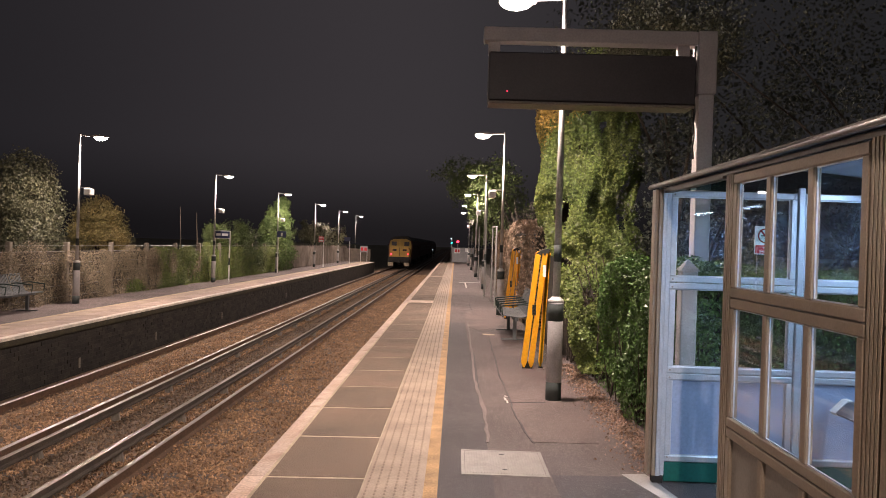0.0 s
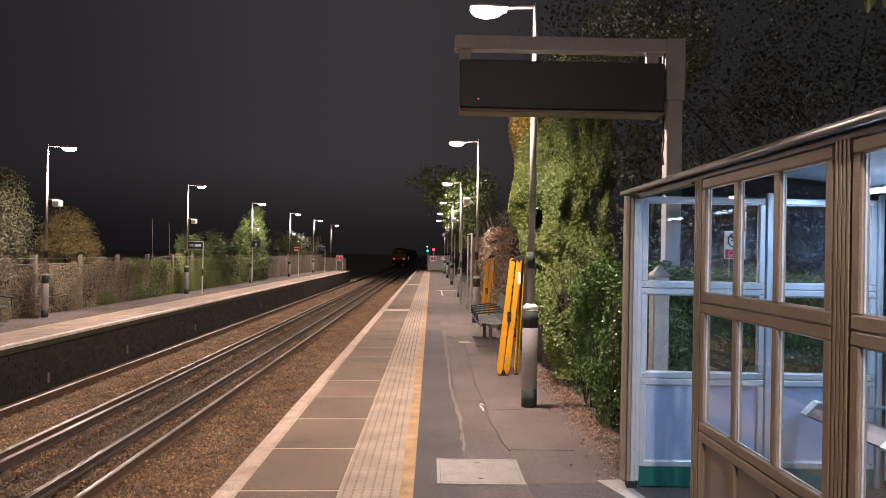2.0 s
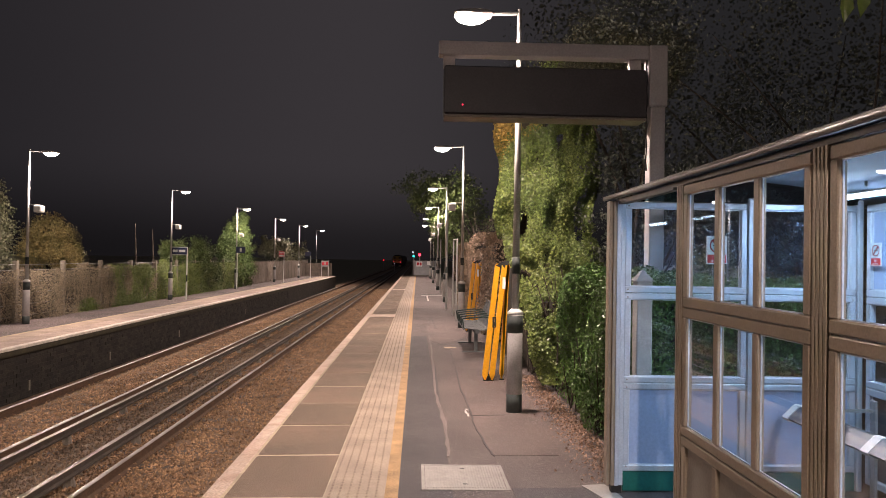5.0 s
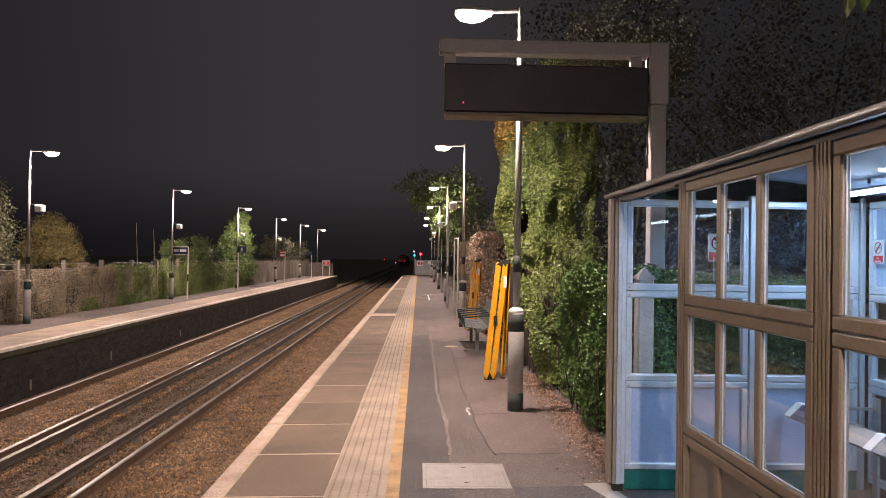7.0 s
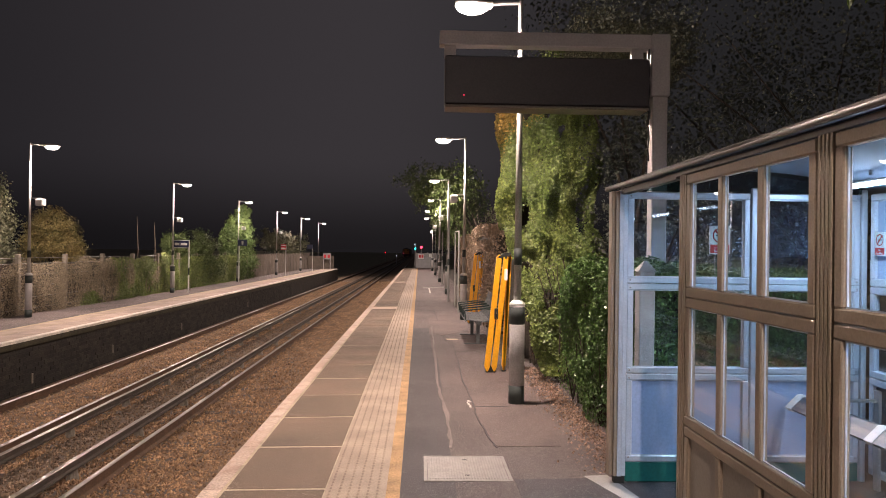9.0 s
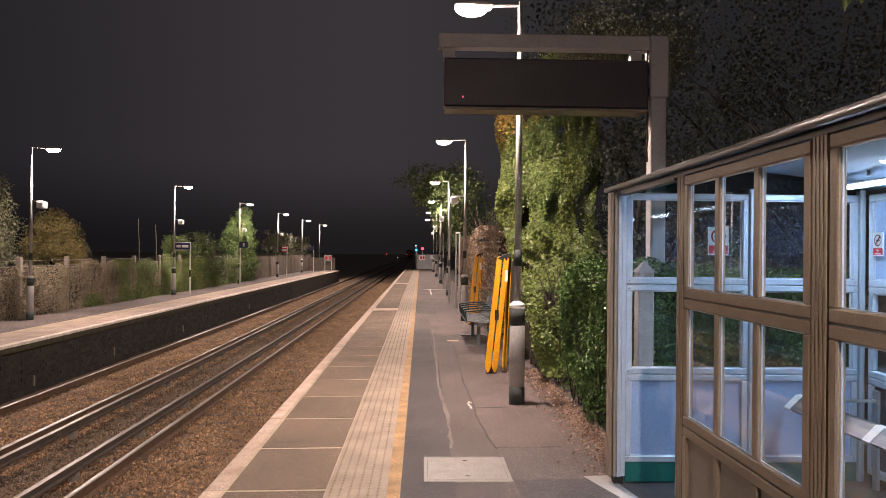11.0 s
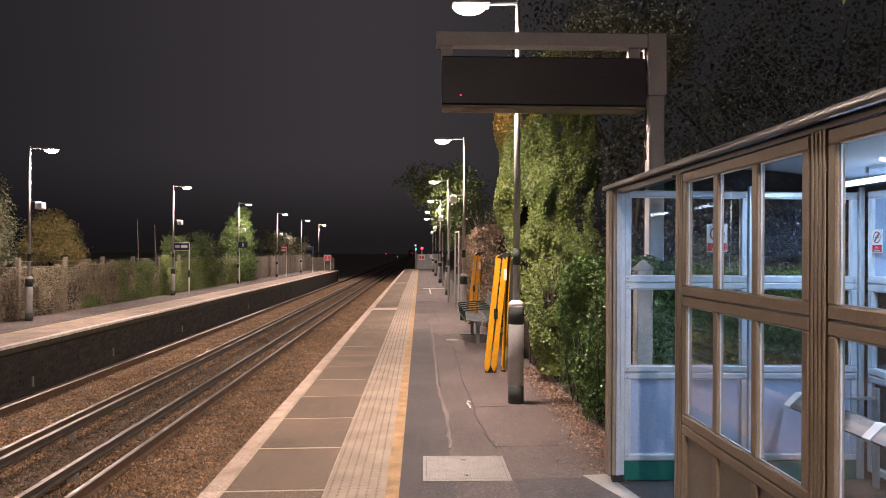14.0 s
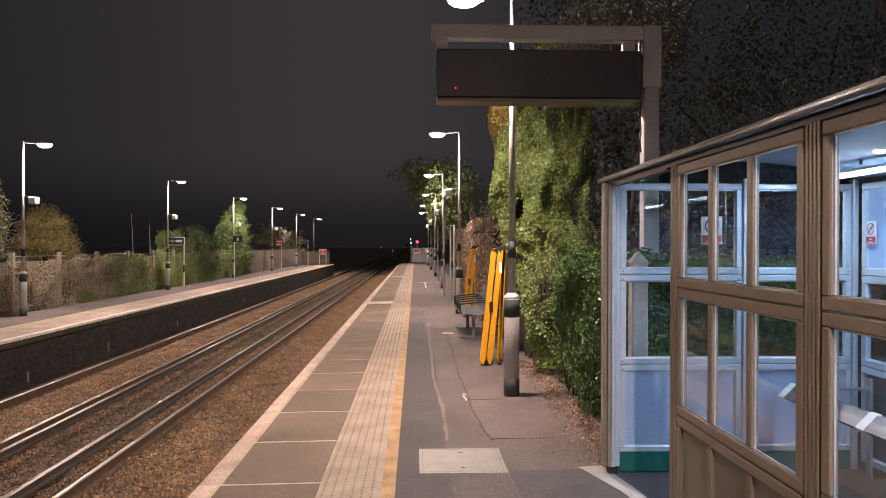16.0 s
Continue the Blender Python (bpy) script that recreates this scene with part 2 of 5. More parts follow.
LITTER = mat("dry_leaf_litter", (0.46, 0.31, 0.23), 0.85, 0, 5, 0.35, 60, 0.1, second=(0.24, 0.15, 0.10), island=0.45)
HEDGE = leaf_mat("hedge_leaf", (0.105, 0.19, 0.040), (0.060, 0.13, 0.026), 0.42)
IVY = leaf_mat("ivy_leaf", (0.20, 0.245, 0.062), (0.095, 0.14, 0.034), 0.38)
IVY_YELLOW = leaf_mat("yellow_ivy_leaf", (0.50, 0.33, 0.085), (0.34, 0.26, 0.065), 0.5)
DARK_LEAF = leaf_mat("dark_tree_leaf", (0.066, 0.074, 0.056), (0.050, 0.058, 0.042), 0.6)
BROWN_LEAF = leaf_mat("dry_beech_leaf", (0.36, 0.265, 0.185), (0.24, 0.170, 0.115), 0.65)
AUTUMN = leaf_mat("autumn_leaf", (0.34, 0.26, 0.10), (0.20, 0.18, 0.068), 0.6)
OLIVE = leaf_mat("dull_olive_leaf", (0.125, 0.122, 0.068), (0.08, 0.085, 0.046), 0.5)
PALE_GREEN = leaf_mat("pale_green_leaf", (0.14, 0.20, 0.06), (0.085, 0.14, 0.04), 0.5)
LIME_LEAF = leaf_mat("lime_leaf", (0.11, 0.15, 0.045), (0.07, 0.105, 0.032), 0.45)
DRY_CLIMBER = leaf_mat("dry_climber", (0.33, 0.275, 0.19), (0.225, 0.185, 0.125), 0.75)
LOCO_YELLOW = mat("warning_yellow", (0.43, 0.285, 0.05), 0.5, 0, 2, 0.2, 20, 0.02)
LOCO_RED = mat("maroon_bodyside", (0.055, 0.010, 0.010), 0.7, 0, 2, 0.2, 20, 0.02)
LOCO_DARK = mat("sooty_underframe", (0.03, 0.028, 0.026), 0.7, 0.2, 4, 0.3, 30, 0.1)
LAMP_GLOW = glow("lit_lamp_glass", (1.0, 0.88, 0.74), 26.0)
TUBE_GLOW = glow("lit_tube", (0.70, 0.85, 1.0), 42.0)
RED_GLOW = glow("red_signal_light", (1.0, 0.025, 0.055), 8.0)
RED_DIM = glow("red_marker_light", (1.0, 0.02, 0.04), 1.2)
TAIL_GLOW = glow("red_tail_light", (1.0, 0.03, 0.07), 7.0)
CYAN_GLOW = glow("green_signal_light", (0.03, 0.75, 0.7), 5.0)
PALE_GLOW = glow("faint_white_light", (0.75, 0.85, 1.0), 0.7)
WHITE_GLOW = glow("white_signal_light", (0.75, 0.85, 1.0), 3.0)
LED_RED = glow("red_led", (1.0, 0.03, 0.08), 2.5)


# ---------- mesh helpers ----------
def part(name, bm, material, parent=None, label=""):
    me = bpy.data.meshes.new(name)
    bm.to_mesh(me)
    bm.free()
    me.materials.append(material)
    ob = new(name, me)
    ob.parent = parent
    if label:
        ob["label"] = label
    return ob


def shared(name, me, parent, m):
    ob = new(name, me)
    ob.parent = parent
    ob.matrix_basis = m
    return ob


def box(bm, x0, x1, y0, y1, z0, z1, bevel=0.0):
    r = bmesh.ops.create_cube(bm, size=1)
    vs = r["verts"]
    for v in vs:
        v.co = Vector(((x0 + x1) / 2 + v.co.x * (x1 - x0), (y0 + y1) / 2 + v.co.y * (y1 - y0), (z0 + z1) / 2 + v.co.z * (z1 - z0)))
    if bevel > 0:
        es = list({e for v in vs for e in v.link_edges})
        bmesh.ops.bevel(bm, geom=es, offset=bevel, segments=1, affect="EDGES")
    return bm


def boxes(*rows, bevel=0.0):
    bm = bmesh.new()
    for r in rows:
        box(bm, *r, bevel=bevel)
    return bm


def tube(bm, a, b, r0, r1=None, seg=12):
    a, b = Vector(a), Vector(b)
    r1 = r0 if r1 is None else r1
    d = b - a
    m = Matrix.Translation((a + b) / 2) @ d.to_track_quat("Z", "Y").to_matrix().to_4x4()
    bmesh.ops.create_cone(bm, cap_ends=True, segments=seg, radius1=r0, radius2=r1, depth=d.length, matrix=m)
    return bm


def tubes(*rows, seg=12):
    bm = bmesh.new()
    for a, b, r in rows:
        tube(bm, a, b, r, r, seg)
    return bm


def smooth(ob):
    for p in ob.data.polygons:
        p.use_smooth = True
    return ob


def prism(bm, outline, y0, y1):
    """A solid with an outline of (x, z) drawn out along y."""
    a = [bm.verts.new((x, y0, z)) for x, z in outline]
    b = [bm.verts.new((x, y1, z)) for x, z in outline]
    n = len(outline)
    bm.faces.new(a)
    bm.faces.new(b[::-1])
    for i in range(n):
        bm.faces.new((a[i], b[i], b[(i + 1) % n], a[(i + 1) % n]))
    bmesh.ops.recalc_face_normals(bm, faces=bm.faces[:])
    return bm


def upright(bm, outline, z0, z1):
    """A solid with an outline of (x, y) drawn out along z."""
    a = [bm.verts.new((x, y, z0)) for x, y in outline]
    b = [bm.verts.new((x, y, z1)) for x, y in outline]
    n = len(outline)
    bm.faces.new(a)
    bm.faces.new(b[::-1])
    for i in range(n):
        bm.faces.new((a[i], b[i], b[(i + 1) % n], a[(i + 1) % n]))
    bmesh.ops.recalc_face_normals(bm, faces=bm.faces[:])
    return bm


def root(name, x, y, z, label, category, group="", kind=""):
    e = new(name)
    e.empty_display_size = 0.2
    e.location = (x, y, z)
    return tagged(e, label, category, group, kind)


RNG = np.random.default_rng(7)


def leaves_mesh(name, centres, size, out=None, spread=0.35, lean=0.6):
    """Small folded leaves at the given places; out: the way in which they face."""
    n = len(centres)
    d = RNG.normal(size=(n, 3))
    if out is not None:
        d = d * lean + out
    d /= np.linalg.norm(d, axis=1)[:, None] + 1e-9
    ref = RNG.normal(size=(n, 3))
    u = np.cross(d, ref)
    u /= np.linalg.norm(u, axis=1)[:, None] + 1e-9
    v = np.cross(d, u)
    s = size * (1 + spread * RNG.uniform(-1, 1, size=(n, 1)))
    w = s * RNG.uniform(0.32, 0.48, size=(n, 1))
    fold = d * s * 0.14
    p = np.stack([centres - u * s * 0.5, centres + v * w + fold - u * s * 0.08, centres + u * s * 0.5, centres - v * w + fold - u * s * 0.08], 1)
    verts = p.reshape(-1, 3)
    i = np.arange(n)[:, None] * 4
    faces = np.concatenate([i + [0, 1, 2], i + [0, 2, 3]])
    me = bpy.data.meshes.new(name)
    me.from_pydata(verts.tolist(), [], faces.tolist())
    return me


def leafy(name, centres, size, material, parent, out=None, label="", kind=""):
    me = leaves_mesh(name, centres, size, out)
    me.materials.append(material)
    ob = new(name, me)
    ob.parent = parent
    if label:
        ob["label"] = label
    if kind:
        ob["kind"] = kind
    return ob


def lumps(p, freq, amp, seed):
    return np.array([noise.noise(Vector((a * freq + seed, b * freq, c * freq))) for a, b, c in p]) * amp


# ---------- ground, track bed ----------
bm = boxes((-400, 400, -60, 900, -1.9, -1.45))
ground = tagged(part("ground", bm, ROUGH_GRASS), "rough dark grass running off into the night", "ground", kind="structure")

bm = bmesh.new()
prism(bm, [(-8.2, -1.5), (-1.5, -1.5), (-1.5, -1.06), (-2.0, -1.05), (-2.9, -1.08), (-4.4, -1.09), (-5.0, -1.1), (-6.2, -1.09), (-7.4, -1.06), (-8.2, -1.05)], -14, 520)
ballast = tagged(part("ballast_bed", bm, BALLAST), "brown rust-stained stone ballast between the rails", "ballast", kind="structure")


# a strip of darker ballast colour between the conductor rails
bm = boxes((-5.22, -4.36, -14, 300, -1.3, -1.082))
tagged(part("ballast_between_tracks", bm, BALLAST_DARK), "darker brown ballast between the two tracks", "ballast", kind="structure")


def strewn_stones():
    n = 120000
    y = 5.5 + 60 * RNG.uniform(0, 1, n) ** 1.8
    x = RNG.uniform(-7.5, -1.75, n)
    z = -1.076 + RNG.uniform(-0.015, 0.022, n)
    base = np.array([(1, 0, 0), (-1, 0, 0), (0, 1, 0), (0, -1, 0), (0, 0, 1), (0, 0, -1)], float)
    f = np.array([(0, 2, 4), (2, 1, 4), (1, 3, 4), (3, 0, 4), (2, 0, 5), (1, 2, 5), (3, 1, 5), (0, 3, 5)])
    s = RNG.uniform(0.010, 0.025, (n, 1, 1)) * (1 + 0.5 * RNG.uniform(-1, 1, (n, 1, 3)))
    a = RNG.uniform(0, 6.28, n)
    v = base[None] * s * (1 + 0.35 * RNG.uniform(-1, 1, (n, 6, 1)))
    v = v + RNG.normal(size=v.shape) * 0.004
    c, sn = np.cos(a)[:, None], np.sin(a)[:, None]
    xx, yy = v[..., 0] * c - v[..., 1] * sn, v[..., 0] * sn + v[..., 1] * c
    v = np.stack([xx + x[:, None], yy + y[:, None], v[..., 2] + z[:, None]], -1)
    mid_strip = (x < -4.40) & (x > -5.2)
    for chosen, material, label in ((~mid_strip, STONES, "loose brown angular ballast stones"), (mid_strip, STONES_DARK, "dark ballast stones between the tracks")):
        w, k = v[chosen], int(chosen.sum())
        me = bpy.data.meshes.new("loose_stones")
        me.from_pydata(w.reshape(-1, 3).tolist(), [], (np.arange(k)[:, None, None] * 6 + f[None]).reshape(-1, 3).tolist())
        me.materials.append(material)
        tagged(new("loose_stones", me), label, "stones", kind="stuff")


strewn_stones()

RAIL_Z = -0.915


def running_rail(x, y0, y1):
    r = root("running_rail", x, 0, RAIL_Z, "rusty steel running rail with a polished top", "rail", "running rails of both tracks")
    bm = bmesh.new()
    prism(bm, [(-0.07, -0.159), (0.07, -0.159), (0.07, -0.148), (0.012, -0.128), (0.012, -0.045), (0.034, -0.036), (0.034, -0.0125), (-0.034, -0.0125), (-0.034, -0.036), (-0.012, -0.045), (-0.012, -0.128), (-0.07, -0.148)], y0, y1)
    part("web", bm, RAIL_RUST, r)
    bm = bmesh.new()
    prism(bm, [(-0.034, -0.012), (0.034, -0.012), (0.031, -0.005), (0.022, -0.0015), (0.008, 0.0), (-0.008, 0.0), (-0.022, -0.0015), (-0.031, -0.005)], y0, y1)
    part("railhead", bm, RAIL_TOP, r, "polished railhead")
    return r


def third_rail(x, y0, y1):
    r = root("conductor_rail", x, 0, RAIL_Z + 0.076, "raised steel conductor rail on pot insulators", "conductor rail", "conductor rails")
    bm = bmesh.new()
    prism(bm, [(-0.06, -0.11), (0.06, -0.11), (0.06, -0.09), (0.03, -0.07), (0.036, -0.006), (-0.036, -0.006), (-0.03, -0.07), (-0.06, -0.09)], y0, y1)
    part("web", bm, RAIL_SOOT, r)
    bm = bmesh.new()
    prism(bm, [(-0.036, -0.005), (0.036, -0.005), (0.032, 0.0), (-0.032, 0.0)], y0, y1)
    part("contact_face", bm, RAIL_CONTACT, r, "polished contact face")
    bm = bmesh.new()
    tube(bm, (0, 0, -0.24), (0, 0, -0.11), 0.075, 0.05, 10)
    pot = bpy.data.meshes.new("insulator")
    bm.to_mesh(pot)
    bm.free()
    pot.materials.append(INSULATOR)
    for k in range(24):
        shared("insulator", pot, r, pose(0, 7 + 2.1 * k, 0))
    return r


for x in (-2.365, -3.87, -5.70, -7.19):
    running_rail(x, -12, 520)
for x in (-4.28, -5.29):
    third_rail(x, -12, 400)


def sleepers():
    bm = boxes((-1.25, 1.25, -0.12, 0.12, -0.10, 0.0), bevel=0.012)
    me = bpy.data.meshes.new("sleeper")
    bm.to_mesh(me)
    bm.free()
    me.materials.append(SLEEPER)
    for cx in (-3.12, -6.45):
        for k in range(60):
            ob = new("sleeper", me)
            ob.location = (cx, 3 + 0.70 * k, -1.086 + 0.004 * (k % 3))
            tagged(ob, "dirty ballast-strewn sleeper under the rails", "sleeper", "sleepers of both tracks")


sleepers()

# ---------- near platform ----------
PLAT_END = 70.0
bm = boxes((-1.52, 9.0, -14, PLAT_END, -1.12, -0.03))
platform_near = tagged(part("platform_near", bm, ASPHALT_DARK), "station platform with worn asphalt and slabs", "platform", kind="structure")
bm = boxes((-0.232, 1.75, -14, PLAT_END, -0.03, 0.0))
pavement = tagged(part("pavement_near", bm, ASPHALT), "worn grey asphalt platform surface with patches", "pavement", kind="structure")
bm = boxes((1.75, 9.0, -14, 70, -0.03, -0.004))
tagged(part("verge", bm, SOIL_AND_SHADE), "dark earth verge under the hedge", "ground", kind="structure")

# asphalt repairs lie a few millimetres proud
def patch(name, pts, z, material, label):
    bm = bmesh.new()
    a = [bm.verts.new((x, y, z)) for x, y in pts]
    b = [bm.verts.new((x, y, -0.02)) for x, y in pts]
    bm.faces.new(a)
    n = len(pts)
    for i in range(n):
        bm.faces.new((a[i], b[i], b[(i + 1) % n], a[(i + 1) % n]))
    bmesh.ops.recalc_face_normals(bm, faces=bm.faces[:])
    return part(name, bm, material, pavement, label)


patch("asphalt_patch", [(-0.228, -10), (0.16, -10), (0.16, 6.3), (0.19, 11.6), (0.12, 11.7), (0.10, 16), (-0.228, 16)], 0.003, ASPHALT_DARK, "darker smoother asphalt strip")
patch("asphalt_patch", [(0.57, 6.36), (1.12, 6.34), (1.30, 8.0), (1.12, 14.0), (0.52, 14.0), (0.512, 13.6), (0.461, 9.95), (0.48, 7.8), (0.514, 6.76)], 0.004, ASPHALT_WARM, "pinkish asphalt repair with a bent edge")
patch("asphalt_patch", [(0.14, 15.2), (0.34, 14.6), (0.66, 15.0), (0.95, 16.0), (0.92, 19.4), (0.30, 19.0), (0.12, 18.2)], 0.003, ASPHALT_WARM, "pinkish asphalt repair")
patch("asphalt_patch", [(0.60, 3.0), (1.75, 3.0), (1.75, 5.45), (0.60, 5.45)], 0.0035, ASPHALT_DARK, "grey asphalt before the shelter")
patch("threshold_slab", [(1.12, 5.50), (1.30, 5.52), (1.40, 4.95), (1.50, 4.12), (1.40, 4.12), (1.29, 4.95)], 0.006, THRESHOLD, "narrow pale concrete kerb of the shelter")
patch("painted_line", [(0.05, 33), (1.0, 33), (1.0, 33.25), (0.05, 33.25)], 0.004, WHITE_LINE, "thin white painted line")
patch("painted_line", [(0.3, 29), (0.36, 29), (0.36, 33), (0.3, 33)], 0.004, WHITE_LINE, "thin white painted line")
patch("painted_line", [(0.42, 13.86), (0.63, 13.82), (0.63, 14.02), (0.40, 14.06)], 0.006, MORTAR, "small pale cement patch")
bm = boxes((-0.328, -0.232, -14, PLAT_END, -0.03, 0.004))
tagged(part("yellow_line", bm, YELLOW_LINE), "faded yellow safety line along the platform", "painted line", kind="structure")


def access_cover():
    r = root("access_cover", 0.262, 5.74, 0.0, "square galvanised tread-plate access cover set in asphalt", "manhole cover")
    part("frame", boxes((-0.325, 0.325, -0.325, -0.30, -0.02, 0.006), (-0.325, 0.325, 0.30, 0.325, -0.02, 0.006), (-0.325, -0.30, -0.30, 0.30, -0.02, 0.006), (0.30, 0.325, -0.30, 0.30, -0.02, 0.006)), COVER, r)
    bm = boxes((-0.297, 0.297, -0.297, 0.297, -0.02, 0.005))
    part("plate", bm, COVER, r, "ribbed tread plate")
    bm = bmesh.new()
    for k in range(28):
        x = -0.28 + k * 0.0207
        box(bm, x - 0.004, x + 0.004, -0.285, 0.285, 0.005, 0.010)
    part("tread_ribs", bm, COVER, r)
    for y in (-0.2, 0.2):
        part("key_hole", boxes((-0.018, 0.018, y - 0.008, y + 0.008, 0.008, 0.0105)), LOCO_DARK, r)


access_cover()

# ---------- far platform ----------
FAR_EDGE = -7.64
bm = boxes((-30, FAR_EDGE - 0.10, -14, 69, -1.12, -0.03))
platform_far = tagged(part("platform_far", bm, SOIL_AND_SHADE), "opposite platform with a dark sooty brick face", "platform", kind="structure")
bm = boxes((FAR_EDGE - 3.2, FAR_EDGE - 1.30, -14, 69, -0.03, 0.0))
pavement_far = tagged(part("pavement_far", bm, ASPHALT), "grey asphalt on the opposite platform", "pavement", kind="structure")
bm = boxes((FAR_EDGE - 1.30, FAR_EDGE - 1.18, -14, 69, -0.03, 0.004))
tagged(part("yellow_line_far", bm, FADED_LINE), "faded yellow safety line on the opposite platform", "painted line", kind="structure")


# ---------- lamp columns ----------
def lamp_column(x, y, side, camera_box, sign="", lit=True, watts=LAMP_WATTS):
    r = root("street_lamp", x, y, 0, "tall grey lamp column with dark bands and a lit lantern", "street lamp", "platform lamp columns")
    bm = bmesh.new()
    tube(bm, (0, 0, 0.0), (0, 0, 1.08), 0.085, 0.085, 20)
    smooth(part("base_sleeve", bm, COL_GREY, r, "grey steel base sleeve"))
    bm = bmesh.new()
    tube(bm, (0, 0, 1.08), (0, 0, 1.10), 0.089, 0.086, 20)
    tube(bm, (0, 0, 1.10), (0, 0, 1.135), 0.086, 0.046, 20)
    part("cap", bm, WHITE_PAINT, r, "pale rounded cap")
    for z0, z1, rad in ((0.0, 0.2, 0.0865), (0.87, 1.06, 0.0865), (1.52, 1.70, 0.0425)):
        bm = bmesh.new()
        tube(bm, (0, 0, z0), (0, 0, z1), rad, rad, 20)
        smooth(part("band", bm, COL_BAND, r, "dark green band"))
    bm = bmesh.new()
    tube(bm, (0, 0, 1.12), (0, 0, 4.44), 0.041, 0.026, 16)
    smooth(part("pole", bm, POLE_GREY, r, "slender galvanised pole"))
    s = side
    bm = bmesh.new()
    tube(bm, (0, 0, 4.40), (s * 0.36, 0, 4.385), 0.022, 0.022, 10)
    part("bracket", bm, GALV, r)
    bm = bmesh.new()
    prism(bm, [(s * 0.30, 4.36), (s * 0.38, 4.345), (s * 0.72, 4.36), (s * 0.73, 4.375), (s * 0.64, 4.405), (s * 0.44, 4.415), (s * 0.32, 4.395)], -0.11, 0.11)
    bmesh.ops.bevel(bm, geom=bm.edges[:], offset=0.015, segments=1, affect="EDGES")
    head = part("lantern", bm, COL_GREY, r, "flat grey lantern housing")
    bm = bmesh.new()
    bmesh.ops.create_uvsphere(bm, u_segments=16, v_segments=8, radius=1)
    for v in bm.verts:
        v.co = Vector((s * 0.54 + v.co.x * 0.18, v.co.y * 0.112, 4.345 + v.co.z * (0.045 if v.co.z > 0 else 0.085)))
    g = smooth(part("lamp_glass", bm, LAMP_GLOW, head, "glowing lamp glass"))
    g.visible_shadow = False
    if camera_box:
        part("camera_bracket", boxes((min(0, s * 0.24) - 0.04, max(0, s * 0.24) + 0.04, -0.02, 0.02, 3.02, 3.045)), GALV, r)
        bm = boxes((min(s * 0.18, s * 0.36), max(s * 0.18, s * 0.36), -0.12, 0.12, 2.84, 3.015), bevel=0.02)
        part("speaker_box", bm, WHITE_PAINT, r, "white boxed loudspeaker")
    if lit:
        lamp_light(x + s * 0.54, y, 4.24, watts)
    return r


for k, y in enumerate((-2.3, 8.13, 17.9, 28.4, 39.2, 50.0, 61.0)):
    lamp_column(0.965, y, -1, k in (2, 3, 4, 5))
for k, y in enumerate((8.4, 19.1, 30.0, 40.7, 51.5, 61.9, 72.5)):
    lamp_column(-10.03, y, 1, k < 5)


# ---------- shelter ----------
SX, SY0, SY1, SXB = 1.35, -1.35, 5.35, 3.15
SHIFT = -0.010


def pane_frame(name, parent, plane, at, u0, u1, z0, z1, cols, bar, depth, material, glass, fill=None):
    """A framed light in the plane x = at ('x') or y = at ('y'), with upright bars between its panes."""
    def row(a, b, c, d, k=1.0):
        return (at - depth * k, at + depth * k, a, b, c, d) if plane == "x" else (a, b, at - depth * k, at + depth * k, c, d)

    bm = bmesh.new()
    for r in (row(u0, u1, z1 - bar, z1), row(u0, u1, z0, z0 + bar), row(u0, u0 + bar, z0 + bar, z1 - bar), row(u1 - bar, u1, z0 + bar, z1 - bar)):
        box(bm, *r, bevel=0.006)
    f = part(name, bm, material, parent)
    w = (u1 - u0 - 2 * bar - (cols - 1) * bar) / cols
    for c in range(cols):
        a = u0 + bar + c * (w + bar)
        if c:
            part("mullion", boxes(row(a - bar, a, z0 + bar, z1 - bar, 0.96), bevel=0.006), material, f)
        bead = 0.006
        part("bead", boxes(row(a, a + bead, z0 + bar, z1 - bar, 0.25), row(a + w - bead, a + w, z0 + bar, z1 - bar, 0.25), row(a + bead, a + w - bead, z0 + bar, z0 + bar + bead, 0.25), row(a + bead, a + w - bead, z1 - bar - bead, z1 - bar, 0.25)), SILVER if glass else material, f)
        p = part("pane" if glass else "panel", boxes(row(a + 0.004, a + w - 0.004, z0 + bar + 0.004, z1 - bar - 0.004, 0.12)), glass or fill, f)
        if glass:
            p.visible_shadow = False
    return f


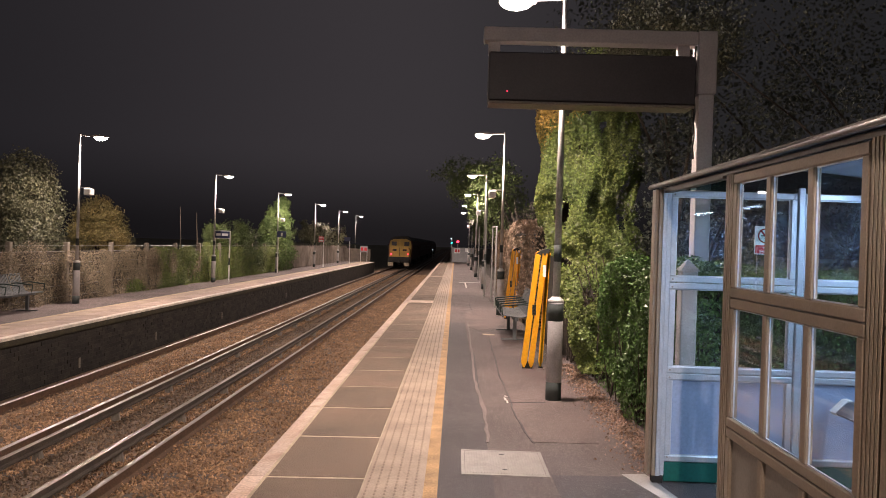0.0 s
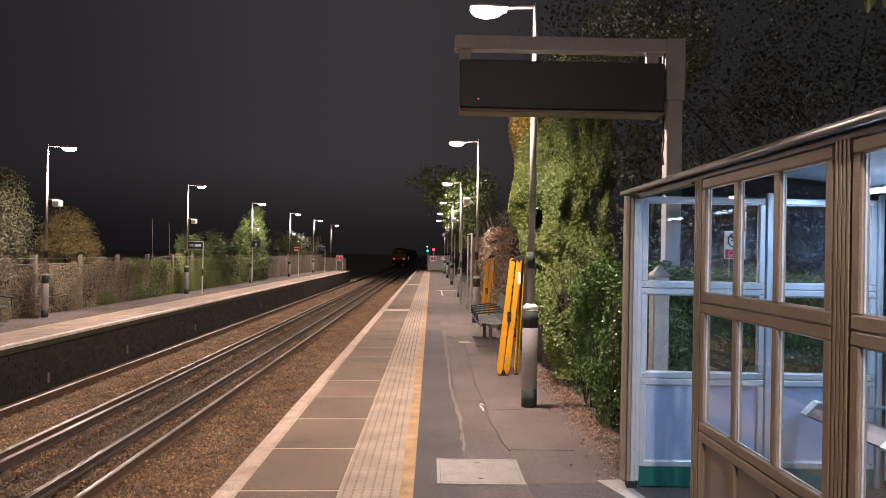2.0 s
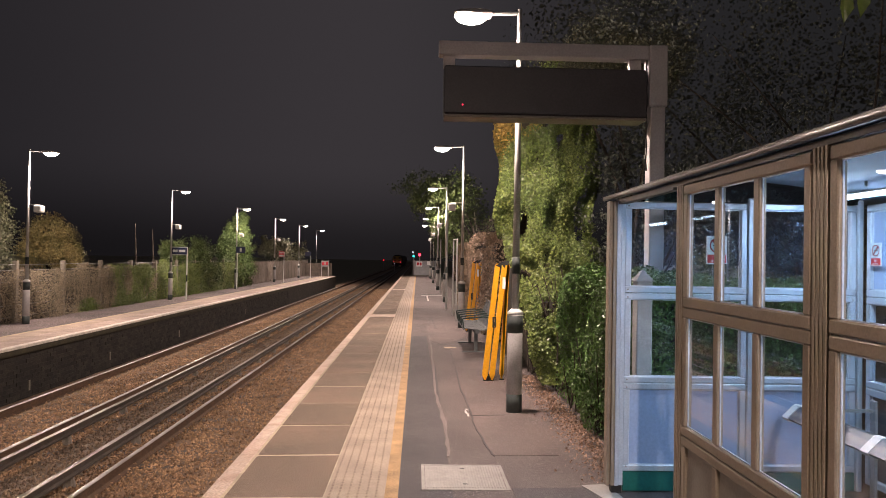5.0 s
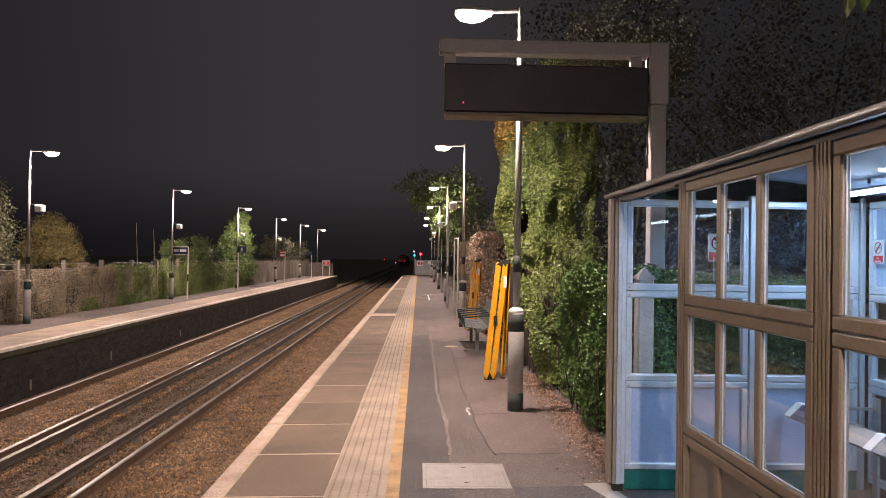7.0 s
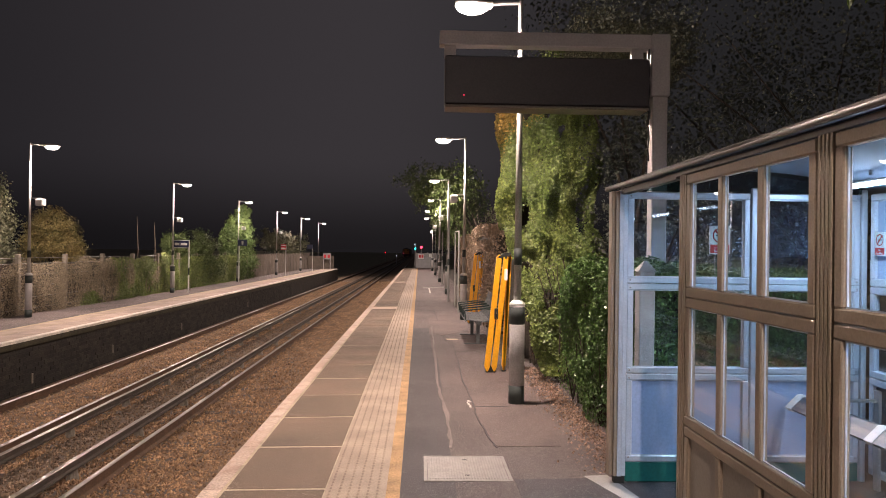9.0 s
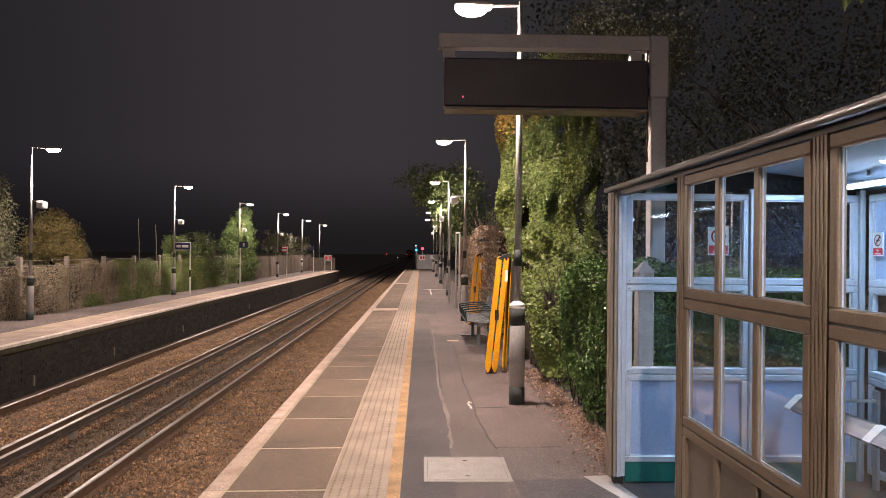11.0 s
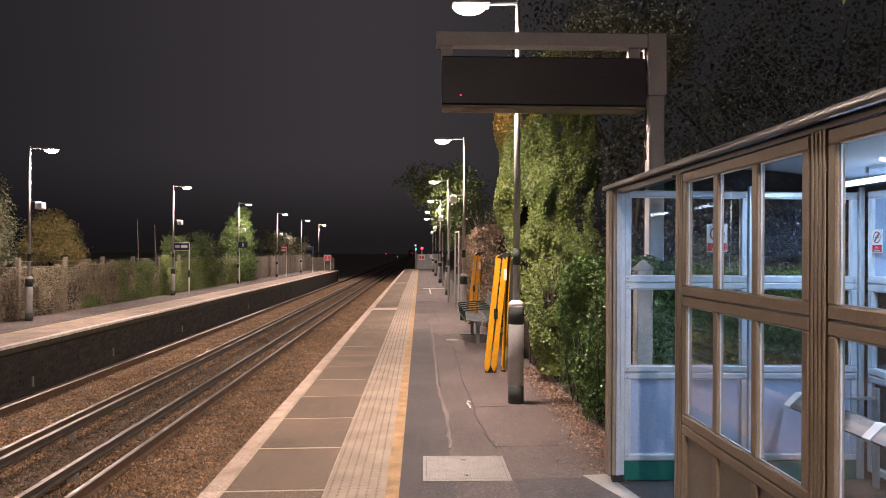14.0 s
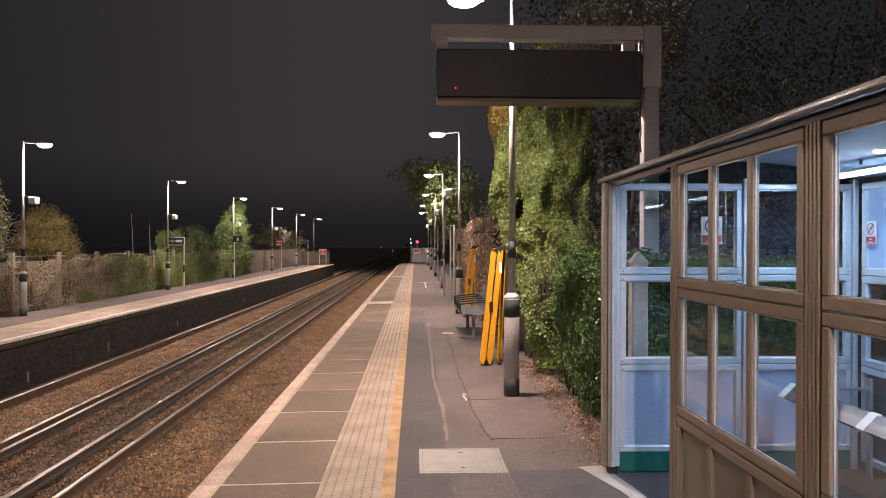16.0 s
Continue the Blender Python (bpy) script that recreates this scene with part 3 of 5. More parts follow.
def shelter():
    r = root("waiting_shelter", SHIFT, 0, 0, "glazed bronze-framed platform waiting shelter with a curved roof", "shelter")
    # front panels of the trackside wall
    for y0, y1 in ((2.708, 4.005), (1.278, 2.586), (-0.15, 1.156)):
        pane_frame("upper_light", r, "x", SX, y0, y1, 1.425, 2.085, 3, 0.052, 0.020, BRONZE, GLASS)
        pane_frame("lower_light", r, "x", SX, y0, y1, 0.735, 1.421, 3, 0.052, 0.020, BRONZE, GLASS)
        pane_frame("base_panel", r, "x", SX, y0, y1, 0.06, 0.731, 3, 0.052, 0.020, BRONZE, None, BRONZE_PANEL)
    for y in (4.062, 2.647, 1.217, -0.21):
        w = 0.058
        bm = bmesh.new()
        line = [(SX + 0.04, y - w), (SX + 0.04, y + w), (SX - 0.006, y + w)]
        for k in (0.9, 0.45, 0.0, -0.45):
            a = y + k * w
            line += [(SX - 0.006, a), (SX - 0.019, a - 0.05 * w), (SX - 0.019, a - 0.33 * w), (SX - 0.006, a - 0.38 * w)]
        line += [(SX - 0.006, y - w)]
        upright(bm, line, 0.0, 2.09)
        part("post", bm, BRONZE, r, "ribbed bronze post")
    # far corner post at the open entrance
    bm = bmesh.new()
    upright(bm, [(1.272, SY1 + 0.05), (1.272, SY1 - 0.03), (1.292, SY1 - 0.03), (1.294, SY1 - 0.02), (1.298, SY1 - 0.02), (1.298, SY1 - 0.05), (1.322, SY1 - 0.05), (1.322, SY1 + 0.05)], 0.06, 2.10)
    part("post", bm, BRONZE, r, "bronze corner post")
    bm = bmesh.new()
    upright(bm, [(1.324, SY1 + 0.04), (1.324, SY1 - 0.055), (1.352, SY1 - 0.055), (1.354, SY1 - 0.02), (1.357, SY1 - 0.02), (1.358, SY1 - 0.04), (1.386, SY1 - 0.04), (1.386, SY1 + 0.04)], 0.06, 2.10)
    part("corner_post", bm, SILVER, r, "silver ribbed corner post")
    part("foot", boxes((SX - 0.04, SX + 0.03, SY1 - 0.03, SY1 + 0.03, 0.0, 0.06)), LOCO_DARK, r)
    # end wall towards the hedge
    for x0, x1 in ((1.39, 2.288), (2.342, SXB - 0.05)):
        pane_frame("end_upper_light", r, "y", SY1, x0, x1, 1.442, 2.10, 1, 0.045, 0.025, SILVER, GLASS)
        pane_frame("end_lower_light", r, "y", SY1, x0, x1, 0.792, 1.438, 1, 0.045, 0.025, SILVER, GLASS)
        pane_frame("end_panel", r, "y", SY1, x0, x1, 0.155, 0.788, 1, 0.045, 0.025, SILVER, None, BLUE_PANEL)
        part("kick_board", boxes((x0, x1, SY1 - 0.02, SY1 + 0.02, 0.012, 0.152), bevel=0.004), GREEN_KICK, r, "dark green kick board")
    part("post", boxes((2.29, 2.34, SY1 - 0.035, SY1 + 0.035, 0.0, 2.14), bevel=0.008), SILVER, r, "silver post")
    part("post", boxes((SXB - 0.04, SXB + 0.0, SY1 - 0.035, SY1 + 0.035, 0.0, 2.14), bevel=0.008), SILVER, r, "silver post")
    for x in (1.412, 2.265, 2.365, SXB - 0.075):
        for z in (0.19, 0.76, 0.815, 1.41, 1.465, 2.07):
            bm = bmesh.new()
            tube(bm, (x, SY1 - 0.031, z), (x, SY1 - 0.024, z), 0.006, 0.007, 8)
            part("bolt", bm, GALV, r, "small bolt head")
    # back wall
    for y0, y1 in ((3.55, 5.25), (1.75, 3.50), (-0.05, 1.70), (-1.3, -0.10)):
        pane_frame("back_upper_light", r, "x", SXB, y0, y1, 1.442, 2.10, 1, 0.05, 0.025, SILVER, None, BLUE_PANEL)
        pane_frame("back_lower_light", r, "x", SXB, y0, y1, 0.792, 1.438, 1, 0.05, 0.025, SILVER, GLASS)
        pane_frame("back_panel", r, "x", SXB, y0, y1, 0.10, 0.79, 1, 0.05, 0.025, SILVER, None, DARK_PANEL)
    # near end wall
    pane_frame("near_end_light", r, "y", SY0, SX, SXB, 0.8, 2.12, 2, 0.05, 0.025, BRONZE, GLASS)
    pane_frame("near_end_panel", r, "y", SY0, SX, SXB, 0.06, 0.79, 2, 0.05, 0.025, BRONZE, None, BRONZE_PANEL)
    # roof: a shallow vault with a rolled gutter
    n = 14
    arc = []
    for k in range(n + 1):
        u = k / n
        arc.append((1.285 + u * (SXB + 0.12 - 1.285), 2.148 + 0.15 * math.sin(math.pi * u)))
    outline = arc + [(x, z - 0.03) for x, z in arc[::-1]]
    bm = bmesh.new()
    prism(bm, outline, SY0 - 0.12, SY1 + 0.22)
    part("roof", bm, ROOF, r, "thin curved brown roof")
    lining = [(x, z - 0.034) for x, z in arc[1:-1]]
    bm = bmesh.new()
    prism(bm, lining + [(x, z - 0.01) for x, z in lining[::-1]], SY0 + 0.03, SY1 - 0.06)
    part("soffit", bm, CEILING, r, "pale curved ceiling lining")
    bm = bmesh.new()
    tube(bm, (1.295, SY0 - 0.12, 2.130), (1.295, SY1 + 0.22, 2.130), 0.014, 0.014, 12)
    smooth(part("gutter", bm, GUTTER, r, "rolled bronze gutter edge"))
    part("eaves_beam", boxes((SX - 0.012, SX + 0.04, SY0, SY1 + 0.04, 2.092, 2.115)), GUTTER, r)
    part("lintel", boxes((SX - 0.02, SX + 0.03, 4.17, SY1 - 0.06, 2.076, 2.09)), GUTTER, r)
    gx = [(x, z - 0.034) for x, z in arc[1:-1]]
    bm = bmesh.new()
    prism(bm, [(gx[0][0], 2.105), *gx, (gx[-1][0], 2.105)], SY1 - 0.02, SY1 - 0.008)
    p = part("gable_light", bm, TINTED, r, "tinted curved gable glass")
    p.visible_shadow = False
    # interior tubes
    for y0, y1 in ((4.40, 5.0), (2.98, 3.56), (1.58, 2.16), (0.2, 0.78)):
        t = part("tube_light", boxes((2.768, 2.792, y0 - 0.02, y1 + 0.02, 2.136, 2.15), bevel=0.003), WHITE_PAINT, r, "slim ceiling light fitting")
        part("tube", tubes(((2.78, y0, 2.122), (2.78, y1, 2.122), 0.013)), TUBE_GLOW, t, "lit white tube")
        part("stem", tubes(((2.78, (y0 + y1) / 2, 2.175), (2.78, (y0 + y1) / 2, 2.22), 0.01)), GALV, t)
        d = bpy.data.lights.new("shelter_light", "AREA")
        d.shape, d.size, d.size_y, d.energy, d.color = "RECTANGLE", 0.024, y1 - y0, 21.0, (0.50, 0.73, 1.0)
        o = new("shelter_light", d)
        o.location = (2.78 + SHIFT, (y0 + y1) / 2, 2.106)
    return r


shelter()


def perch_bench():
    r = root("perch_bench", 2.56, 2.6, 0, "sloping grey perch seat with white bands inside the shelter", "bench")
    line = [(-0.075, 0.562), (-0.088, 0.578), (-0.005, 0.658), (0.02, 0.660), (0.02, 0.644), (-0.06, 0.562)]
    bm = bmesh.new()
    prism(bm, line, -3.6, 2.58)
    part("seat", bm, PERCH, r, "pale metal sloping seat")
    band = [(-0.078, 0.556), (-0.094, 0.578), (-0.008, 0.663), (0.024, 0.665), (0.024, 0.640), (-0.054, 0.556)]
    for y in (2.53, 1.62, 0.70, -0.22, -1.16, -2.10, -3.04):
        bm = bmesh.new()
        prism(bm, band, y - 0.038, y + 0.038)
        part("seat_band", bm, WHITE_PAINT, r, "white band round the seat")
        part("bracket", boxes((0.0, 0.55, y - 0.012, y + 0.012, 0.618, 0.638)), GALV, r)
        part("wall_plate", boxes((0.535, 0.558, y - 0.03, y + 0.03, 0.0, 0.70), bevel=0.004), GALV, r)


perch_bench()


def small_sign(x, y, z, w, h, plane, label):
    r = root("no_smoking_sign", x, y, z, label, "sign", "no smoking signs")
    def b(u0, u1, z0, z1, d0, d1):
        return (-d1, -d0, u0, u1, z0, z1) if plane == "x" else (u0, u1, -d1, -d0, z0, z1)
    part("plate", boxes(b(-w / 2, w / 2, 0, h, 0.0, 0.004)), SIGN_WHITE, r)
    part("red_panel", boxes(b(-w / 2 + 0.006, w / 2 - 0.006, 0.006, h * 0.33, 0.004, 0.006)), SIGN_RED, r)
    bm = bmesh.new()
    for k in range(20):
        a0, a1 = 2 * math.pi * k / 20, 2 * math.pi * (k + 1) / 20
        rad = w * 0.36
        p = [(rad * math.cos(a), h * 0.66 + rad * math.sin(a)) for a in (a0, a1)]
        q = [(v[0] * 0.82, h * 0.66 + (v[1] - h * 0.66) * 0.82) for v in p]
        co = [p[0], p[1], q[1], q[0]]
        bm.faces.new([bm.verts.new((-0.0062, u, v) if plane == "x" else (u, -0.0062, v)) for u, v in co])
    s = 0.7 * w * 0.36
    co = [(-s - 0.006, h * 0.66 + s), (-s + 0.006, h * 0.66 + s + 0.006), (s + 0.006, h * 0.66 - s), (s - 0.006, h * 0.66 - s - 0.006)]
    bm.faces.new([bm.verts.new((-0.0062, u, v) if plane == "x" else (u, -0.0062, v)) for u, v in co])
    bmesh.ops.solidify(bm, geom=bm.faces[:], thickness=0.0015)
    part("ring", bm, SIGN_RED, r, "red prohibition ring")
    part("cigarette", boxes(b(-w * 0.2, w * 0.2, h * 0.64, h * 0.68, 0.004, 0.0055)), BLACK, r)
    for txt, zz, sz in (("No", h * 0.19, h * 0.12), ("Smoking", h * 0.06, h * 0.12)):
        cu = bpy.data.curves.new("lettering", "FONT")
        cu.body, cu.size, cu.align_x, cu.extrude = txt, sz, "CENTER", 0.0006
        cu.materials.append(SIGN_WHITE)
        o = new("lettering", cu)
        o.parent = r
        o.matrix_basis = pose(-0.0072, 0, zz, 90, 0, -90) if plane == "x" else pose(0, -0.0072, zz, 90, 0, 0)


small_sign(2.06 + SHIFT, SY1 - 0.03, 1.66, 0.15, 0.20, "y", "small white and red no smoking sign on the end glass")
small_sign(SXB - 0.03 + SHIFT, 5.125, 1.662, 0.115, 0.165, "x", "small white and red no smoking sign on the back wall")


# ---------- passenger display ----------
def display():
    r = root("passenger_display", -0.055, 6.4, 0, "unlit passenger information display hung from a grey cantilever mast", "display")
    part("mast", boxes((1.925, 2.055, -0.07, 0.07, 0.0, 3.00), bevel=0.008), SIGN_GREY, r, "square grey mast")
    part("mast_head", boxes((1.91, 2.07, -0.085, 0.085, 3.00, 3.535), bevel=0.01), SIGN_GREY, r)
    part("beam", boxes((0.088, 1.909, -0.07, 0.07, 3.41, 3.53), bevel=0.008), SIGN_GREY, r, "grey cantilever beam")
    for x in (0.18, 1.80):
        part("hanger", boxes((x - 0.05, x + 0.05, -0.03, 0.03, 3.305, 3.41)), SIGN_GREY, r)
    part("case", boxes((0.135, 1.88, -0.12, 0.12, 2.892, 3.305), bevel=0.012), DISPLAY_BOX, r, "dark unlit display case")
    part("lower_trim", boxes((0.14, 1.875, -0.124, 0.124, 2.866, 2.889), bevel=0.004), INSULATOR, r, "dull lower trim")
    bm = bmesh.new()
    tube(bm, (0.295, -0.119, 2.97), (0.295, -0.126, 2.97), 0.007, 0.007, 8)
    part("status_led", bm, LED_RED, r, "tiny red status light")
    for k in range(5):
        z = 2.45 + k * 0.2
        part("cable", tubes(((1.905, -0.03, z), (1.89, -0.05, z + 0.1), 0.008), ((1.89, -0.05, z + 0.1), (1.905, -0.03, z + 0.2), 0.008), seg=6), BLACK, r)


display()


# ---------- folded yellow ramps ----------
def ramp(x, y, turn, label):
    r = root("access_ramp", x, y, 0, label, "ramp", "folded boarding ramps")
    r.rotation_euler = (0, 0, radians(turn))
    def board(name, u0, u1, lean0, lean1, yy):
        bm = bmesh.new()
        h = 1.62
        pts = [(u0, 0.09), (u0 + 0.03, 0.02), (u1 - 0.03, 0.02), (u1, 0.09), (u1 + lean1, h - 0.03), (u1 + lean1 - 0.03, h), (u0 + lean0 + 0.03, h), (u0 + lean0, h - 0.03)]
        a = [bm.verts.new((px, yy - 0.025, pz)) for px, pz in pts]
        b = [bm.verts.new((px, yy + 0.025, pz)) for px, pz in pts]
        bm.faces.new(a)
        bm.faces.new(b[::-1])
        for i in range(len(pts)):
            bm.faces.new((a[i], b[i], b[(i + 1) % len(pts)], a[(i + 1) % len(pts)]))
        bmesh.ops.recalc_face_normals(bm, faces=bm.faces[:])
        bmesh.ops.bevel(bm, geom=bm.edges[:], offset=0.006, segments=1, affect="EDGES")
        return part(name, bm, YELLOW, r)
    board("side_beam", -0.19, -0.112, 0.152, 0.148, -0.06)
    board("side_beam", -0.092, -0.016, 0.152, 0.148, -0.06)
    board("back_board", 0.06, 0.118, 0.066, 0.066, 0.06)
    part("hinge_plate", boxes((-0.17, -0.03, -0.05, -0.01, 0.0, 0.10)), BLACK, r, "dark hinge foot")
    part("foot", boxes((0.06, 0.12, 0.02, 0.10, 0.0, 0.022)), BLACK, r, "dark rubber foot")
    bm = bmesh.new()
    prism(bm, [(-0.03, 1.585), (0.06, 1.64), (0.15, 1.655), (0.16, 1.635), (0.13, 1.585), (0.11, 1.60), (0.09, 1.55), (0.06, 1.60), (0.03, 1.565)], -0.09, 0.03)
    part("top_cover", bm, BLACK, r, "dark torn rubber cover")
    part("label", boxes((0.068, 0.112, -0.0875, -0.0855, 1.27, 1.43)), SIGN_WHITE, r, "white paper label")
    part("latch", boxes((-0.062, -0.04, -0.11, -0.086, 0.74, 0.87), (-0.062, -0.01, -0.10, -0.086, 0.87, 0.885), (-0.03, -0.01, -0.10, -0.086, 0.74, 0.87), bevel=0.003), BLACK, r, "dark latch")


ramp(0.98, 10.2, 0, "yellow folded boarding ramp standing upright against the hedge")
ramp(1.18, 17.0, 0, "yellow folded boarding ramp further along the hedge")


# ---------- bench ----------
def bench(x, y, turn, label):
    r = root("platform_bench", x, y, 0, label, "bench", "metal platform benches")
    r.rotation_euler = (0, 0, radians(turn))
    bend = [(-0.25, 0.435), (-0.22, 0.455), (0.10, 0.425), (0.19, 0.455), (0.225, 0.52), (0.35, 0.86)]
    bm = bmesh.new()
    prism(bm, bend + [(u + 0.012, v - 0.012) for u, v in bend[::-1]], -0.017, 0.017)
    slat = bpy.data.meshes.new("slat")
    bm.to_mesh(slat)
    bm.free()
    slat.materials.append(BENCH_METAL)
    for k in range(4):
        for i in range(9):
            shared("slat", slat, r, pose(0, -0.96 + k * 0.5 + i * 0.052, 0))
        part("seat_rail", tubes(((-0.235, -0.98 + k * 0.5, 0.43), (-0.235, -0.52 + k * 0.5, 0.43), 0.012), ((0.34, -0.98 + k * 0.5, 0.85), (0.34, -0.52 + k * 0.5, 0.85), 0.012), ((0.16, -0.98 + k * 0.5, 0.425), (0.16, -0.52 + k * 0.5, 0.425), 0.014), seg=8), BENCH_METAL, r, "steel edge rail")
    for k in range(5):
        yy = -1.0 + k * 0.5
        part("armrest", tubes(((-0.24, yy, 0.46), (-0.26, yy, 0.62), 0.012), ((-0.26, yy, 0.62), (0.10, yy, 0.66), 0.014), ((0.10, yy, 0.66), (0.27, yy, 0.64), 0.012), seg=8), BENCH_GREEN, r, "dark green armrest")
    part("beam", boxes((-0.04, 0.04, -1.0, 1.0, 0.36, 0.43)), BENCH_METAL, r)
    for yy in (-0.75, 0.75):
        part("leg", boxes((-0.03, 0.03, yy - 0.03, yy + 0.03, 0.02, 0.37), (-0.24, 0.24, yy - 0.03, yy + 0.03, 0.0, 0.02)), BENCH_METAL, r)


bench(0.95, 14.0, 0, "grey slatted steel bench with dark green arms")
bench(-10.05, 16.2, 180, "grey metal bench on the opposite platform by the fence")


# ---------- hedges and trees ----------
def on_box(n, x0, x1, y0, y1, z0, z1, sides, jitter):
    """Random places near the given sides of a block, with the way out of it."""
    area = {"x0": (y1 - y0) * (z1 - z0), "x1": (y1 - y0) * (z1 - z0), "y0": (x1 - x0) * (z1 - z0), "y1": (x1 - x0) * (z1 - z0), "z1": (x1 - x0) * (y1 - y0)}
    total = sum(area[s] for s in sides)
    ps, ds = [], []
    for s in sides:
        k = int(n * area[s] / total)
        p = np.stack([RNG.uniform(x0, x1, k), RNG.uniform(y0, y1, k), RNG.uniform(z0, z1, k)], 1)
        d = np.zeros((k, 3))
        ax = "xyz".index(s[0])
        p[:, ax] = {"x0": x0, "x1": x1, "y0": y0, "y1": y1, "z1": z1}[s]
        d[:, ax] = 1 if s[1] == "1" else -1
        bulge = lumps(p, 1.3, 0.16, 3.1) + lumps(p, 4.0, 0.07, 9.7)
        p = p + d * (bulge - np.abs(RNG.normal(0, jitter, k)))[:, None]
        ps.append(p)
        ds.append(d)
    return np.concatenate(ps), np.concatenate(ds)


def in_crown(n, c, r, shell=0.55, seed=1.0, amp=0.3):
    """Places in a lumpy crown, most of them near its outside, gathered in clumps."""
    k = max(8, n // 45)
    d = RNG.normal(size=(k, 3))
    d /= np.linalg.norm(d, axis=1)[:, None]
    rad = shell + (1 - shell) * RNG.uniform(0, 1, k) ** 0.6
    rad = rad * (1 + lumps(d, 1.7, amp, seed))
    clump = np.array(c) + d * rad[:, None] * np.array(r)
    which = RNG.integers(0, k, n)
    spread = 0.16 * min(r)
    p = clump[which] + RNG.normal(0, 1, (n, 3)) * spread
    return p, d[which]


def limbs(bm, base, tops, r0):
    """A trunk that forks towards the given places."""
    base = Vector(base)
    mid = base.lerp(Vector(tops[0]), 0.4)
    mid.x, mid.y = base.x + 0.05, base.y
    tube(bm, base, mid, r0, r0 * 0.75, 8)
    for t in tops:
        t = Vector(t)
        knee = mid.lerp(t, 0.5) + Vector((0.06, -0.05, 0.1))
        tube(bm, mid, knee, r0 * 0.55, r0 * 0.35, 7)
        tube(bm, knee, t, r0 * 0.35, r0 * 0.1, 6)
    return bm


def tree(x, y, trunk_r, crowns, n, size, material, label, name="tree", z0=-0.05, seed=1.0, group=""):
    r = root(name, x, y, z0, label, "tree", group)
    tops = [(c[0] - x, c[1] - y, c[2] - z0) for c, _ in crowns]
    bm = bmesh.new()
    limbs(bm, (0, 0, 0), tops, trunk_r)
    smooth(part("trunk", bm, BARK, r, "brown forked trunk"))
    ps, ds = [], []
    for i, (c, rad) in enumerate(crowns):
        p, d = in_crown(n // len(crowns), (c[0] - x, c[1] - y, c[2] - z0), rad, seed=seed + i)
        ps.append(p)
        ds.append(d)
    p, d = np.concatenate(ps), np.concatenate(ds)
    keep = p[:, 2] > 0.05
    leafy("crown", p[keep], size, material, r, d[keep])
    return r


def green_hedge():
    r = root("green_hedge", 1.6, 7.2, 0, "clipped bright green leafy hedge beside the platform", "hedge")
    p, d = on_box(74000, 1.62, 3.4, 5.80, 8.9, 0.02, 1.50, ("x0", "y0", "z1"), 0.10)
    keep = ~((p[:, 2] < 0.28) & (RNG.uniform(0, 1, len(p)) < 0.55))
    p = p[keep] - np.array([1.6, 7.2, 0])
    leafy("foliage", p, 0.035, HEDGE, r, d[keep])
    # plain dark block: imitates the shade seen between the leaves
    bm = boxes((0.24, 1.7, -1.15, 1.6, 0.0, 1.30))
    part("hedge_shade_block", bm, SOIL_AND_SHADE, r, "dark block standing in for shade inside the hedge")
    bm = bmesh.new()
    for k in range(70):
        y, x = RNG.uniform(-1.5, 1.6), RNG.uniform(0.02, 0.25)
        tube(bm, (x, y, 0), (x + RNG.uniform(-0.12, 0.1), y + RNG.uniform(-0.2, 0.2), RNG.uniform(0.4, 0.9)), 0.009, 0.004, 5)
    part("stem_tangle", bm, BARK, r, "bare woody stems")["kind"] = "stuff"


green_hedge()


